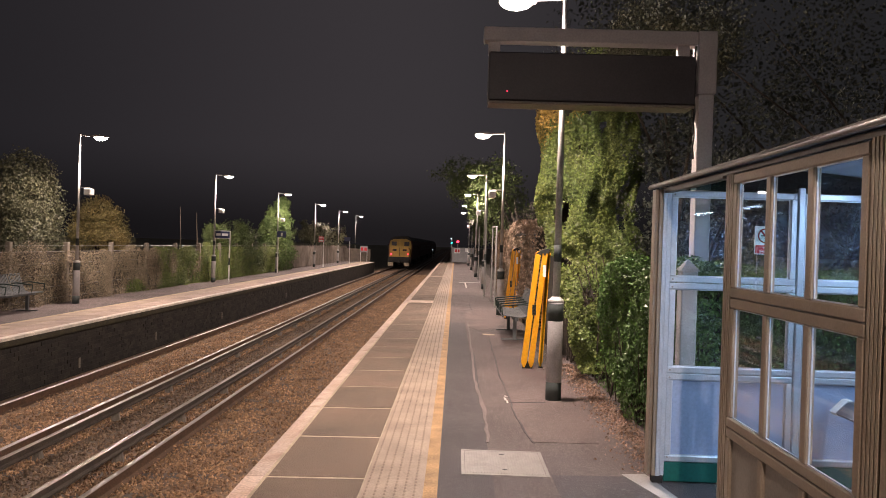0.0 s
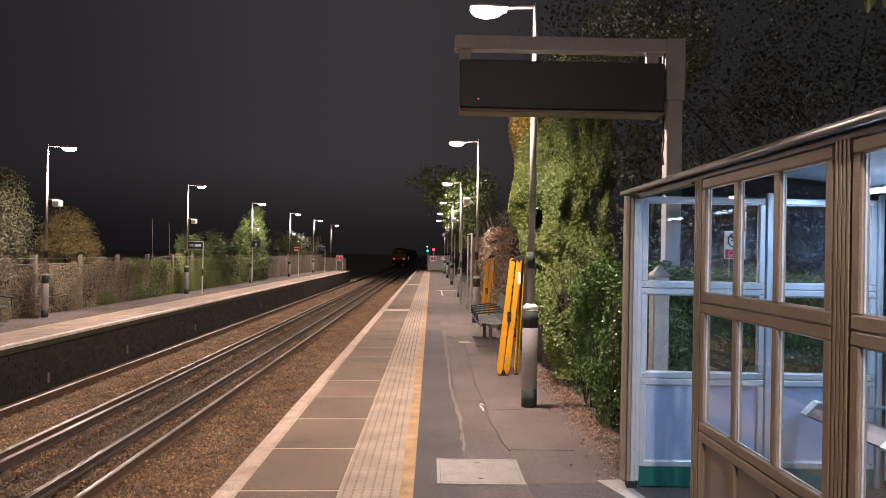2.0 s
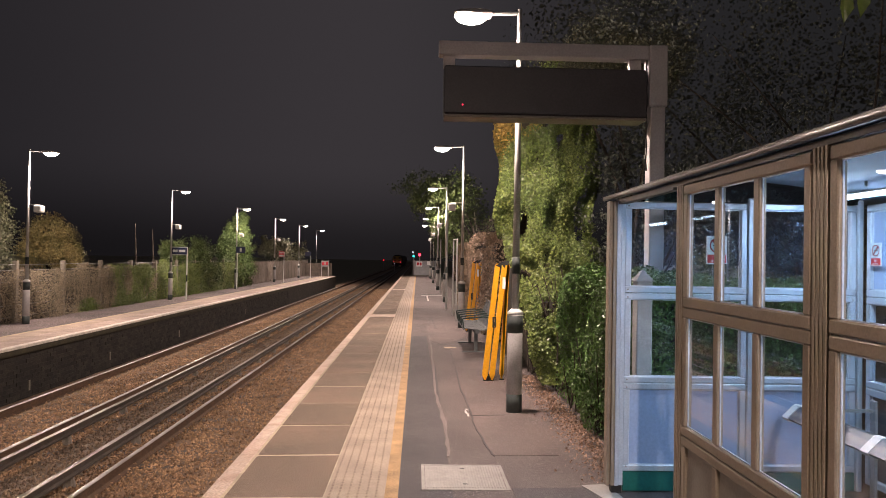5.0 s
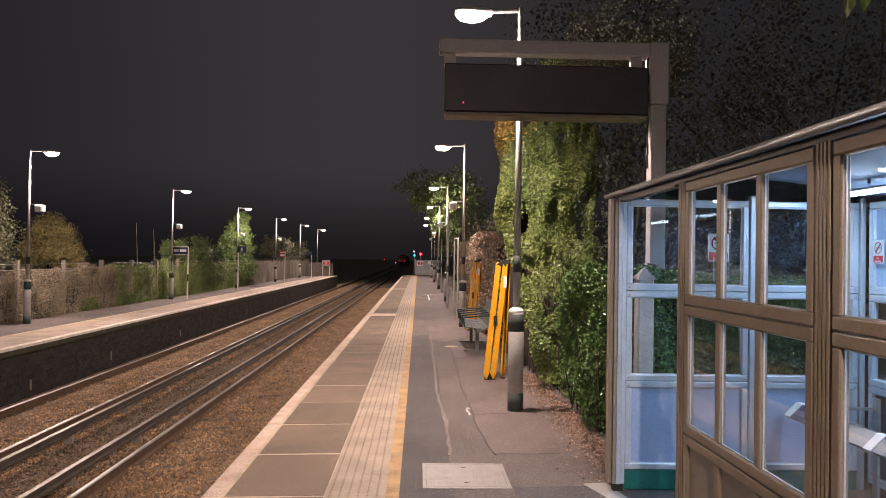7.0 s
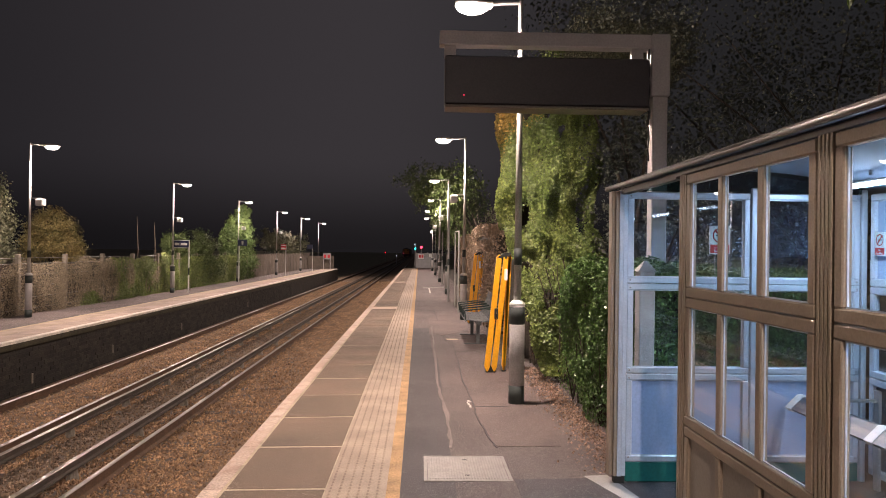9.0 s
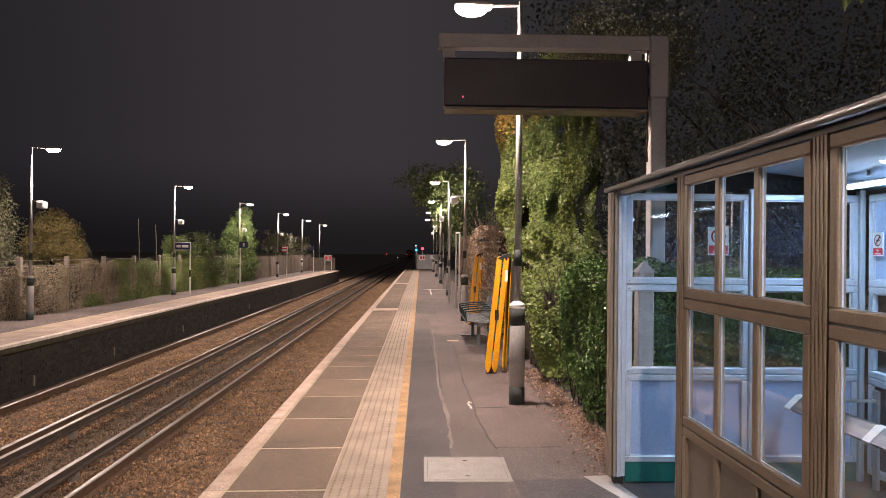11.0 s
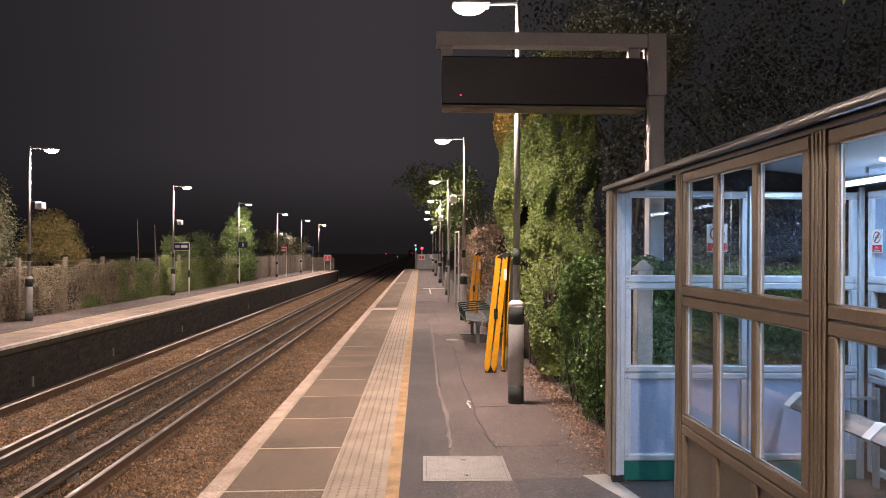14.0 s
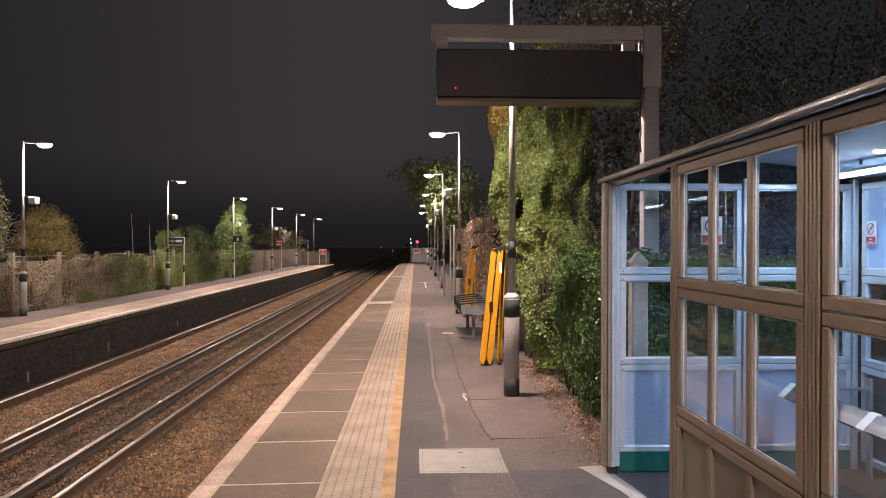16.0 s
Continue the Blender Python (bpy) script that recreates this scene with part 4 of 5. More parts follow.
def ivy_mass():
    r = root("ivy_wall", 1.6, 11, 0, "tall wall of glossy ivy climbing behind the lamp column", "ivy")
    n = 125000
    x, z, back = RNG.uniform(1.05, 2.75, n), RNG.uniform(0.12, 4.75, n), RNG.uniform(0, 1, n)
    rise = np.clip((z - 0.5) / 1.6, 0, 1)
    y = 9.25 + 1.55 * rise * rise * (3 - 2 * rise) + 1.1 * np.clip(x - 1.75, 0, 2)
    p = np.stack([x, y, z], 1)
    d = np.tile([-0.35, -1.0, 0.25], (n, 1))
    # a quarter of the leaves clothe the trackside flank that runs back along the platform
    side = back < 0.24
    p[side, 0] = 1.16
    p[side, 1] = 10.8 + RNG.uniform(0, 1.3, side.sum())
    d[side] = (-0.8, -0.75, 0.2)
    bulge = lumps(p, 1.2, 0.40, 20.0) + lumps(p * np.array([1, 1, 0.5]), 3.6, 0.26, 9.0) - np.abs(RNG.normal(0, 0.16, n))
    bulge[side] *= 0.35
    p += d / np.linalg.norm(d, axis=1)[:, None] * bulge[:, None]
    p[:, 0] += np.clip(1.25 - z, 0, 1.2) * 0.33 * (p[:, 0] < 1.5) + lumps(p * np.array([0, 0, 1]), 1.5, 0.12, 3.0)
    p[:, 2] += lumps(p * np.array([1, 1, 0]), 1.1, 0.8, 5.0) * (z / 4.7)
    keep = (lumps(p, 2.2, 1.0, 71.0) > -0.42) & (lumps(p * np.array([1, 1, 0.35]), 3.4, 1.0, 15.0) > -0.30) & ((p[:, 0] > 1.30) | (z > 1.55)) & ~(side & (z < 1.9))
    keep &= p[:, 2] < 3.6 + 1.5 * np.clip(p[:, 0] - 1.25, 0, 0.8) + 0.25 * RNG.normal(0, 1, n)
    # yellow leaves grow more frequent with height and towards the trackside edge
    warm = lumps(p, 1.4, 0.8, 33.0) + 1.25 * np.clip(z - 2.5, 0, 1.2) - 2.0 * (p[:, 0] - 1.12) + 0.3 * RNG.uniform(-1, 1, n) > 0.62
    o = np.array([1.6, 11, 0])
    a, b = keep & ~warm, keep & warm
    leafy("foliage", p[a] - o, 0.040, IVY, r, d[a])
    leafy("yellow_foliage", p[b] - o, 0.040, IVY_YELLOW, r, d[b], "yellow ivy leaves, mostly high on the trackside edge")
    # dark block behind the leaves, so that gaps in the ivy read as shade
    part("shaded_core", boxes((-0.15, 0.25, 0.45, 2.2, 0.0, 4.2)), SOIL_AND_SHADE, r, "dark block standing in for shade between the ivy leaves")
    bm = bmesh.new()
    for k in range(60):
        y = RNG.uniform(-1.9, 0.4)
        tube(bm, (RNG.uniform(-0.05, 0.6), y, 0), (RNG.uniform(-0.12, 0.5), y + RNG.uniform(-0.1, 0.5), RNG.uniform(0.6, 1.6)), 0.014, 0.006, 5)
    part("stem_tangle", bm, BARK, r, "bare ivy stems")["kind"] = "stuff"


ivy_mass()


def beech_hedge():
    r = root("beech_hedge", 1.75, 20, 0, "dry brown beech hedge with loose twigs on top", "hedge")
    p, d = on_box(34000, 1.32, 2.5, 14.6, 27, 0.05, 2.15, ("x0", "y0", "z1"), 0.08)
    p[:, 2] += 0.12 * np.exp(-((p[:, 1] - 18) / 2.0) ** 2) * (p[:, 2] > 1.9)
    o = np.array([1.75, 20, 0])
    leafy("foliage", p - o, 0.05, BROWN_LEAF, r, d)
    # dark filler block in place of the hedge's inner shade
    part("hedge_shade_block", boxes((-0.30, 0.7, -5.2, 6.8, 0.0, 2.0)), SOIL_AND_SHADE, r, "dark block standing in for shade inside the hedge")
    bm = bmesh.new()
    for k in range(90):
        y, x = RNG.uniform(-4.6, 6), RNG.uniform(-0.3, 0.5)
        tube(bm, (x, y, 1.9), (x + RNG.uniform(-0.45, 0.3), y + RNG.uniform(-0.4, 0.4), RNG.uniform(2.3, 2.9)), 0.009, 0.003, 5)
    part("twig_tangle", bm, BARK, r, "loose bare twigs")["kind"] = "stuff"


beech_hedge()


def litter():
    n = 4800
    y = RNG.uniform(5.5, 10.5, n)
    x = 1.50 - np.abs(RNG.normal(0, 0.13, n)) + RNG.uniform(-0.03, 0.12, n)
    z = 0.008 + RNG.uniform(0, 0.02, n)
    ob = leafy("leaf_litter", np.stack([x, y, z], 1), 0.021, LITTER, None, np.tile([0, 0, 1.0], (n, 1)))
    tagged(ob, "dry brown fallen leaves along the hedge foot", "leaf litter", kind="stuff")


litter()

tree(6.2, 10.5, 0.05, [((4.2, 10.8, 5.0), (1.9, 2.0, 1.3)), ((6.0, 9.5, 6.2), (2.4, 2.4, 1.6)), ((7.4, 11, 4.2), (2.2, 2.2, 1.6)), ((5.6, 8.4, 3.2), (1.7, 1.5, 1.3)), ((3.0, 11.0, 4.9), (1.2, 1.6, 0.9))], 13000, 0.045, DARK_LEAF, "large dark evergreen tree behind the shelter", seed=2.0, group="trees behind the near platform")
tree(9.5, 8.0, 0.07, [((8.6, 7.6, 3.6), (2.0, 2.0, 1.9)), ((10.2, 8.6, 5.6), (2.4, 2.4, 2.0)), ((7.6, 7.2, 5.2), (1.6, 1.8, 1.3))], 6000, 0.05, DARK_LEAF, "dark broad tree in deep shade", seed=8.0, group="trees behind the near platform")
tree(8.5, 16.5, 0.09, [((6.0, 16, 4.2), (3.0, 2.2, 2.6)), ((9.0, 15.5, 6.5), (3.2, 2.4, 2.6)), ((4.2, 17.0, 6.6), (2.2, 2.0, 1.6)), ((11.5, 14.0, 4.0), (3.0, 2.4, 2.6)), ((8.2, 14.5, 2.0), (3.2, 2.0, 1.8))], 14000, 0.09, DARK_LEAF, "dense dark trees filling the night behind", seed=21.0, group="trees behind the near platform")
tree(3.3, 11.8, 0.07, [((2.7, 11.3, 4.85), (0.55, 0.6, 0.55)), ((3.4, 11.3, 4.75), (0.75, 0.7, 0.5)), ((2.2, 11.2, 4.4), (0.5, 0.5, 0.4))], 20000, 0.036, OLIVE, "olive-leaved bush rising over the ivy", seed=27.0, group="trees behind the near platform")
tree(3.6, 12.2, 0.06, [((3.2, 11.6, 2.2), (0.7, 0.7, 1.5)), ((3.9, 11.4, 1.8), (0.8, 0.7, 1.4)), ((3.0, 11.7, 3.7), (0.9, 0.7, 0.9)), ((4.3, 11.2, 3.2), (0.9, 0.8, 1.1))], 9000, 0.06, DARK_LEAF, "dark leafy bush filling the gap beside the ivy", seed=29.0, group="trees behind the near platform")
tree(2.6, 31.0, 0.12, [((1.5, 30.5, 4.2), (1.1, 1.6, 1.0)), ((2.2, 32.5, 3.0), (1.1, 1.6, 1.3)), ((1.0, 33.5, 4.6), (1.3, 1.6, 0.7))], 5200, 0.10, LIME_LEAF, "slender tree leaning over the platform lamps", seed=4.0, group="trees behind the near platform")
tree(2.7, 42.0, 0.14, [((1.6, 41, 4.0), (1.4, 2.2, 1.0)), ((1.9, 45, 2.8), (1.0, 2.5, 1.2)), ((0.8, 44.5, 4.9), (1.6, 2.0, 0.8)), ((0.4, 47, 6.2), (1.9, 2.0, 1.0))], 6500, 0.115, LIME_LEAF, "tree with lamplit leaves over the platform", seed=6.0, group="trees behind the near platform")
tree(2.6, 55.0, 0.14, [((1.7, 54, 4.2), (1.2, 2.6, 1.2)), ((1.9, 59, 3.2), (1.0, 2.8, 1.5)), ((0.6, 56, 7.0), (2.4, 2.4, 1.4))], 5500, 0.13, LIME_LEAF, "tree with lamplit leaves near the platform end", seed=7.0, group="trees behind the near platform")

tree(-12.6, 20.8, 0.12, [((-12.2, 20.6, 2.5), (0.8, 1.0, 0.9)), ((-12.7, 21.0, 3.4), (0.8, 0.9, 0.7)), ((-12.0, 20.4, 1.7), (0.7, 1.0, 0.7)), ((-13.1, 20.6, 2.4), (0.9, 1.0, 0.9))], 26000, 0.062, OLIVE, "bushy tree with large dull green leaves", seed=3.0, group="trees behind the far fence")
tree(-12.1, 24.4, 0.1, [((-11.95, 24.1, 2.4), (0.65, 0.8, 0.6)), ((-11.6, 24.3, 1.85), (0.55, 0.8, 0.5)), ((-12.3, 24.3, 1.9), (0.6, 0.8, 0.6))], 18000, 0.052, AUTUMN, "rounded bush with autumn-tinged leaves", seed=11.0, group="trees behind the far fence")
tree(-11.2, 35.2, 0.08, [((-11.0, 33.4, 1.7), (0.6, 1.0, 0.8)), ((-10.75, 35.6, 1.6), (0.75, 1.2, 1.1)), ((-10.7, 37.4, 1.2), (0.7, 1.2, 1.2))], 11000, 0.075, LIME_LEAF, "dark green shrubs growing through the fence", seed=13.0, group="trees behind the far fence")
tree(-10.6, 42.8, 0.12, [((-10.7, 42.7, 1.1), (1.15, 0.8, 1.2)), ((-10.65, 42.75, 2.2), (1.0, 0.7, 1.0)), ((-10.5, 42.85, 3.1), (0.75, 0.55, 0.8)), ((-10.35, 42.9, 3.8), (0.4, 0.35, 0.5))], 17000, 0.085, PALE_GREEN, "tall tapering tree glowing green under the lamp", seed=15.0, group="trees behind the far fence")
tree(-10.9, 45.6, 0.08, [((-10.8, 45.2, 0.9), (0.7, 1.0, 0.9)), ((-10.9, 46.6, 0.7), (0.6, 0.8, 0.7))], 3000, 0.1, LIME_LEAF, "low green shrub beside the tall tree", seed=17.0, group="trees behind the far fence")
tree(-12.0, 60.0, 0.1, [((-11.6, 58, 2.6), (1.1, 1.8, 0.8)), ((-11.8, 62, 2.2), (1.2, 2.0, 1.0)), ((-11.2, 66, 2.4), (1.2, 2.0, 0.9))], 5000, 0.14, OLIVE, "thin dull shrubs above the board fence", seed=19.0, group="trees behind the far fence")


def bare_sticks():
    for x, y, h in ((-11.6, 30.4, 3.1), (-11.4, 31.8, 2.9)):
        r = root("bare_sapling", x, y, 0, "thin bare sapling trunk behind the fence", "sapling", "bare saplings")
        bm = bmesh.new()
        tube(bm, (0, 0, 0), (0.03, 0, h * 0.6), 0.035, 0.028, 7)
        tube(bm, (0.03, 0, h * 0.6), (-0.02, 0, h), 0.028, 0.01, 7)
        part("trunk", bm, BARK, r)


bare_sticks()


# a twig with broad leaves that hangs over the shelter roof
def hanging_twig():
    r = root("hanging_twig", 1.75, 3.2, 3.0, "leafy twig drooping over the shelter roof", "twig")
    bm = bmesh.new()
    tube(bm, (2.4, 5.0, 2.4), (0.4, 0.8, 1.3), 0.03, 0.014, 6)
    tube(bm, (0.4, 0.8, 1.3), (0.05, 0.1, 0.05), 0.012, 0.005, 6)
    tube(bm, (0.05, 0.1, 0.05), (0.0, 0.0, -0.12), 0.005, 0.002, 5)
    part("stem", bm, BARK, r)
    for k, (x, z) in enumerate(((-0.02, -0.20), (0.06, -0.17), (-0.13, -0.10), (0.10, -0.06), (0.2, 0.05), (-0.2, 0.02))):
        bm = bmesh.new()
        pts = [(0, 0.06), (0.028, 0.02), (0.03, -0.02), (0.012, -0.055), (0, -0.08), (-0.012, -0.055), (-0.03, -0.02), (-0.028, 0.02)]
        c = bm.verts.new((x, 0.0, z))
        ring = [bm.verts.new((x + u, 0.012 * math.cos(u * 90) - 0.008 + 0.01 * (k % 2), z + v)) for u, v in pts]
        for i in range(8):
            bm.faces.new((c, ring[i], ring[(i + 1) % 8]))
        bmesh.ops.solidify(bm, geom=bm.faces[:], thickness=0.001)
        part("leaf", bm, IVY, r, "broad green leaf")


hanging_twig()


def gate_post():
    r = root("timber_post", 1.60, 5.62, 0, "weathered timber post with a pointed cap beside the shelter", "post")
    part("shaft", boxes((-0.06, 0.06, -0.06, 0.06, 0.0, 1.52), bevel=0.008), THRESHOLD, r)
    bm = bmesh.new()
    bmesh.ops.create_cone(bm, cap_ends=True, segments=4, radius1=0.10, radius2=0.01, depth=0.08, matrix=Matrix.Translation((0, 0, 1.56)) @ Matrix.Rotation(radians(45), 4, "Z"))
    part("cap", bm, THRESHOLD, r, "pointed cap")


gate_post()

def crack(pts, w, material, label):
    """A thin jagged sealed crack along the given way."""
    left, right = [], []
    for (xa, ya), (xb, yb) in zip(pts, pts[1:]):
        for k in range(7):
            f = k / 7
            x, y = xa + (xb - xa) * f + RNG.uniform(-0.012, 0.012), ya + (yb - ya) * f
            ww = w * RNG.uniform(0.4, 1.2)
            left.append((x - ww, y))
            right.append((x + ww, y))
    patch("crack", left + right[::-1], 0.0065, material, label)


crack([(0.17, 16.5), (0.156, 14.0), (0.137, 9.2), (0.184, 7.6), (0.17, 6.1)], 0.020, ASPHALT_PALE, "pale worn seam in the asphalt")
crack([(0.512, 13.6), (0.461, 9.95), (0.48, 7.8), (0.514, 6.76), (0.57, 6.25)], 0.008, ASPHALT_DARK, "dark crack along a repair edge")
crack([(0.30, 22.0), (0.34, 17.0)], 0.012, ASPHALT_DARK, "dark crack in the asphalt")
crack([(0.435, 8.22), (0.462, 7.86)], 0.012, WHITE_LINE, "short white paint mark")
crack([(0.47, 8.20), (0.44, 8.3)], 0.016, WHITE_LINE, "short white paint mark")
patch("crack", [(0.48, 7.93), (0.86, 7.95), (0.86, 7.975), (0.48, 7.955)], 0.0064, ASPHALT_DARK, "dark crack across the repair")

# ---------- far side: fences, signs ----------
FX = -10.55


def mesh_fence():
    r = root("wire_fence", FX, 30, 0, "concrete-post wire fence overgrown with dry climbers", "fence")
    bm = boxes((-0.06, 0.06, -0.06, 0.06, -0.05, 1.60), bevel=0.012)
    me = bpy.data.meshes.new("post")
    bm.to_mesh(me)
    bm.free()
    me.materials.append(CONCRETE)
    for k in range(16):
        shared("post", me, r, pose(0, -23.2 + 2.55 * k, 0))
    for z in (0.15, 0.45, 0.75, 1.05, 1.35, 1.5):
        part("wire", tubes(((0, -23.2, z), (0, 15.2, z), 0.006), seg=5), GALV, r)
    n = 90000
    y = RNG.uniform(-18, 14, n)
    z = RNG.uniform(0, 1.42, n)
    p = np.stack([np.zeros(n), y, z], 1)
    p[:, 0] = 0.06 + RNG.normal(0, 0.07, n) + lumps(p, 1.1, 0.18, 2.0)
    p[:, 2] += lumps(p * np.array([1, 1, 0]), 0.7, 0.35, 6.0) * (z / 1.4)
    green = lumps(p, 0.55, 1.0, 40.0) + 0.13 * (y + 6.2) > 0.12
    patchy = lumps(p, 1.8, 1.0, 50.0) > -0.5
    d = np.tile([1.0, -0.6, 0.2], (n, 1))
    a, b = patchy & ~green, patchy & green
    leafy("dry_climber", p[a], 0.034, DRY_CLIMBER, r, d[a], "dry brown climber stems and leaves")
    leafy("green_climber", p[b], 0.046, IVY, r, d[b], "green ivy on the fence")
    bm = bmesh.new()
    for k in range(700):
        yy, zz = RNG.uniform(-18, 6), RNG.uniform(0, 0.9)
        tube(bm, (RNG.uniform(-0.05, 0.12), yy, zz), (RNG.uniform(-0.05, 0.12), yy + RNG.uniform(-0.3, 0.3), zz + RNG.uniform(0.3, 0.7)), 0.006, 0.003, 4)
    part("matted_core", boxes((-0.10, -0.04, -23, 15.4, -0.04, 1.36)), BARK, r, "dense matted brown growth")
    o = part("stem_tangle", bm, DRY_CLIMBER, r, "tangled bare climber stems")
    o["kind"] = "stuff"


mesh_fence()


def bank():
    bm = boxes((-30, FX - 0.25, 6, 75, -0.05, 1.0))
    tagged(part("bank", bm, SOIL_AND_SHADE), "dark overgrown bank behind the fence", "ground", kind="structure")


bank()


def board_fence():
    r = root("board_fence", FX, 57, 0, "grey weathered close-board fence behind the platform", "fence")
    bm = boxes((-0.012, 0.012, -0.072, 0.072, 0.02, 1.48), bevel=0.003)
    me = bpy.data.meshes.new("board")
    bm.to_mesh(me)
    bm.free()
    me.materials.append(TIMBER)
    for k in range(160):
        y = -10.8 + 0.152 * k
        h = 0.97 + 0.06 * math.sin(k * 0.37) * math.sin(k * 1.7)
        shared("board", me, r, Matrix.Translation((0.02 * (k % 2), y, 0)) @ Matrix.Diagonal((1, 1, h, 1)))
    for z in (0.35, 1.1):
        part("rail", boxes((-0.07, -0.02, -10.9, 13.6, z, z + 0.09)), TIMBER, r)


board_fence()


def bars(parent, y, rows, material, plane="y"):
    for x0, x1, z0, z1 in rows:
        part("lettering_bar", boxes((x0, x1, y - 0.003, y, z0, z1)), material, parent)


def name_board(x, y):
    r = root("station_name_board", x, y, 0, "navy station name board on two white-banded posts", "sign")
    for u in (-0.31, 0.31):
        part("post", tubes(((u, 0, 0), (u, 0, 2.12), 0.03)), WHITE_PAINT, r, "white post")
        part("band", tubes(((u, 0, 0.72), (u, 0, 1.0), 0.0315)), COL_BAND, r, "dark band")
    part("board", boxes((-0.31, 0.31, -0.05, -0.02, 1.82, 2.10), bevel=0.005), SIGN_BLUE, r, "navy sign face")
    part("border", boxes((-0.32, 0.32, -0.045, -0.015, 2.10, 2.125), (-0.32, 0.32, -0.045, -0.015, 1.795, 1.82)), SIGN_WHITE, r, "white border")
    bars(r, -0.0505, [(-0.25, -0.06, 1.91, 2.01), (-0.01, 0.25, 1.91, 2.01)], SIGN_WHITE)


name_board(-9.76, 30.2)


def plate_sign(x, y, z, w, h, face, posts, label, barsrows=()):
    r = root("platform_sign", x, y, 0, label, "sign", "small platform signs")
    part("face", boxes((-w / 2, w / 2, -0.03, 0.0, z, z + h), bevel=0.004), face, r)
    for u in posts:
        part("post", tubes(((u, 0.03, 0), (u, 0.03, z + h), 0.03)), WHITE_PAINT, r, "white post")
    bars(r, -0.0305, barsrows, SIGN_WHITE)


plate_sign(-9.75, 40.5, 1.95, 0.50, 0.34, SIGN_BLUE, (-0.2,), "small blue platform number sign", [(-0.05, 0.05, 2.02, 2.2)])
plate_sign(-9.5, 51.2, 1.74, 0.36, 0.38, SIGN_RED, (0.16,), "red and white notice on a white post", [(-0.15, 0.15, 1.78, 1.90), (-0.15, 0.15, 2.0, 2.06)])
plate_sign(-9.2, 61.5, 1.85, 0.5, 0.34, SIGN_BLUE, (0.2,), "small blue platform sign")
plate_sign(-8.65, 68.4, 0.88, 0.72, 0.55, HUT_GREY, (-0.30, 0.30), "white warning board at the platform end", ())
part_row = [(-0.28, -0.05, 1.02, 1.32), (0.05, 0.28, 1.02, 1.32)]
warn = root("warning_panel", -8.65, 68.36, 0, "pair of red warning panels on the white board", "sign")
for x0, x1, z0, z1 in part_row:
    part("panel", boxes((x0, x1, -0.006, 0.0, z0, z1)), SIGN_RED, warn)
far_end = root("end_fence", -9.6, 69.0, 0, "grey fence closing the opposite platform end", "fence")
part("panel", boxes((-0.95, 1.5, -0.03, 0.03, 0.02, 1.2)), TIMBER, far_end)


def notice_frame():
    r = root("signpost", 0.95, 21.0, 0, "empty pale steel sign frame on two tall posts", "signpost")
    for y in (-1.0, 1.0):
        part("post", tubes(((0, y, 0), (0, y, 2.2), 0.022)), GALV, r)
    part("top_rail", tubes(((0, -1.0, 2.2), (0, 1.0, 2.24), 0.02)), WHITE_PAINT, r)


notice_frame()
for px, py, ph in ((0.85, 24.5, 3.2), (1.15, 33.5, 3.0), (1.0, 36.0, 2.6), (1.05, 44.0, 3.0)):
    r = root("sign_post", px, py, 0, "slender pale steel post with a dark band", "post", "slender platform posts")
    part("pole", tubes(((0, 0, 0), (0, 0, ph), 0.035)), GALV, r)
    part("band", tubes(((0, 0, 1.2), (0, 0, 1.4), 0.0365)), COL_BAND, r, "dark band")


# ---------- platform end: gate, signals ----------
def end_gate():
    r = root("end_gate", 0.55, 70.3, 0, "grey steel gate and fence closing the platform end", "gate")
    for x0 in (-0.98, 0.1, 1.0):
        part("post", boxes((x0, x0 + 0.06, -0.03, 0.03, 0, 1.5)), HUT_GREY, r)
    part("panel", boxes((-0.92, 0.1, -0.015, 0.015, 0.03, 1.42)), HUT_GREY, r, "grey sheet gate")
    part("panel", boxes((0.16, 1.0, -0.015, 0.015, 0.03, 1.42)), HUT_GREY, r, "grey sheet gate")
    s = part("notice", boxes((-0.78, -0.22, -0.035, -0.016, 0.88, 1.36)), SIGN_WHITE, r, "white notice")
    for x0, x1 in ((-0.72, -0.52), (-0.46, -0.28)):
        part("red_mark", boxes((x0, x1, -0.04, -0.0355, 0.98, 1.26)), SIGN_RED, s)
    part("notice", boxes((0.25, 0.6, -0.035, -0.016, 1.05, 1.38)), SIGN_WHITE, r, "white notice")


end_gate()


def signal(x, y, heads, h, label, z0=0.0):
    r = root("railway_signal", x, y, z0, label, "signal", "line-side signals")
    part("post", tubes(((0, 0.1, 0), (0, 0.1, h), 0.06)), COL_GREY, r, "grey post")
    for u, z, rad, m, name in heads:
        part("hood", boxes((u - rad * 1.5, u + rad * 1.5, 0.0, 0.2, z - rad * 1.7, z + rad * 1.7), bevel=0.02), LOCO_DARK, r, "black signal head")
        bm = bmesh.new()
        bmesh.ops.create_uvsphere(bm, u_segments=14, v_segments=8, radius=rad, matrix=Matrix.Translation((u, -0.01, z)))
        for v in bm.verts:
            v.co.y = -0.01 + (v.co.y + 0.01) * 0.4
        part("lens", bm, m, r, name)


signal(-0.52, 72.0, [(0.0, 1.88, 0.09, CYAN_GLOW, "lit green lens"), (-0.06, 2.28, 0.055, WHITE_GLOW, "lit white lens")], 2.4, "signal post showing green and white lights")
signal(0.08, 72.4, [(0.0, 2.0, 0.13, RED_GLOW, "lit red lens")], 1.95, "signal showing a bright red light")
signal(-8.05, 172.0, [(0.0, 2.33, 0.16, RED_DIM, "lit red lens")], 2.2, "distant signal showing a dim red light", -1.12)
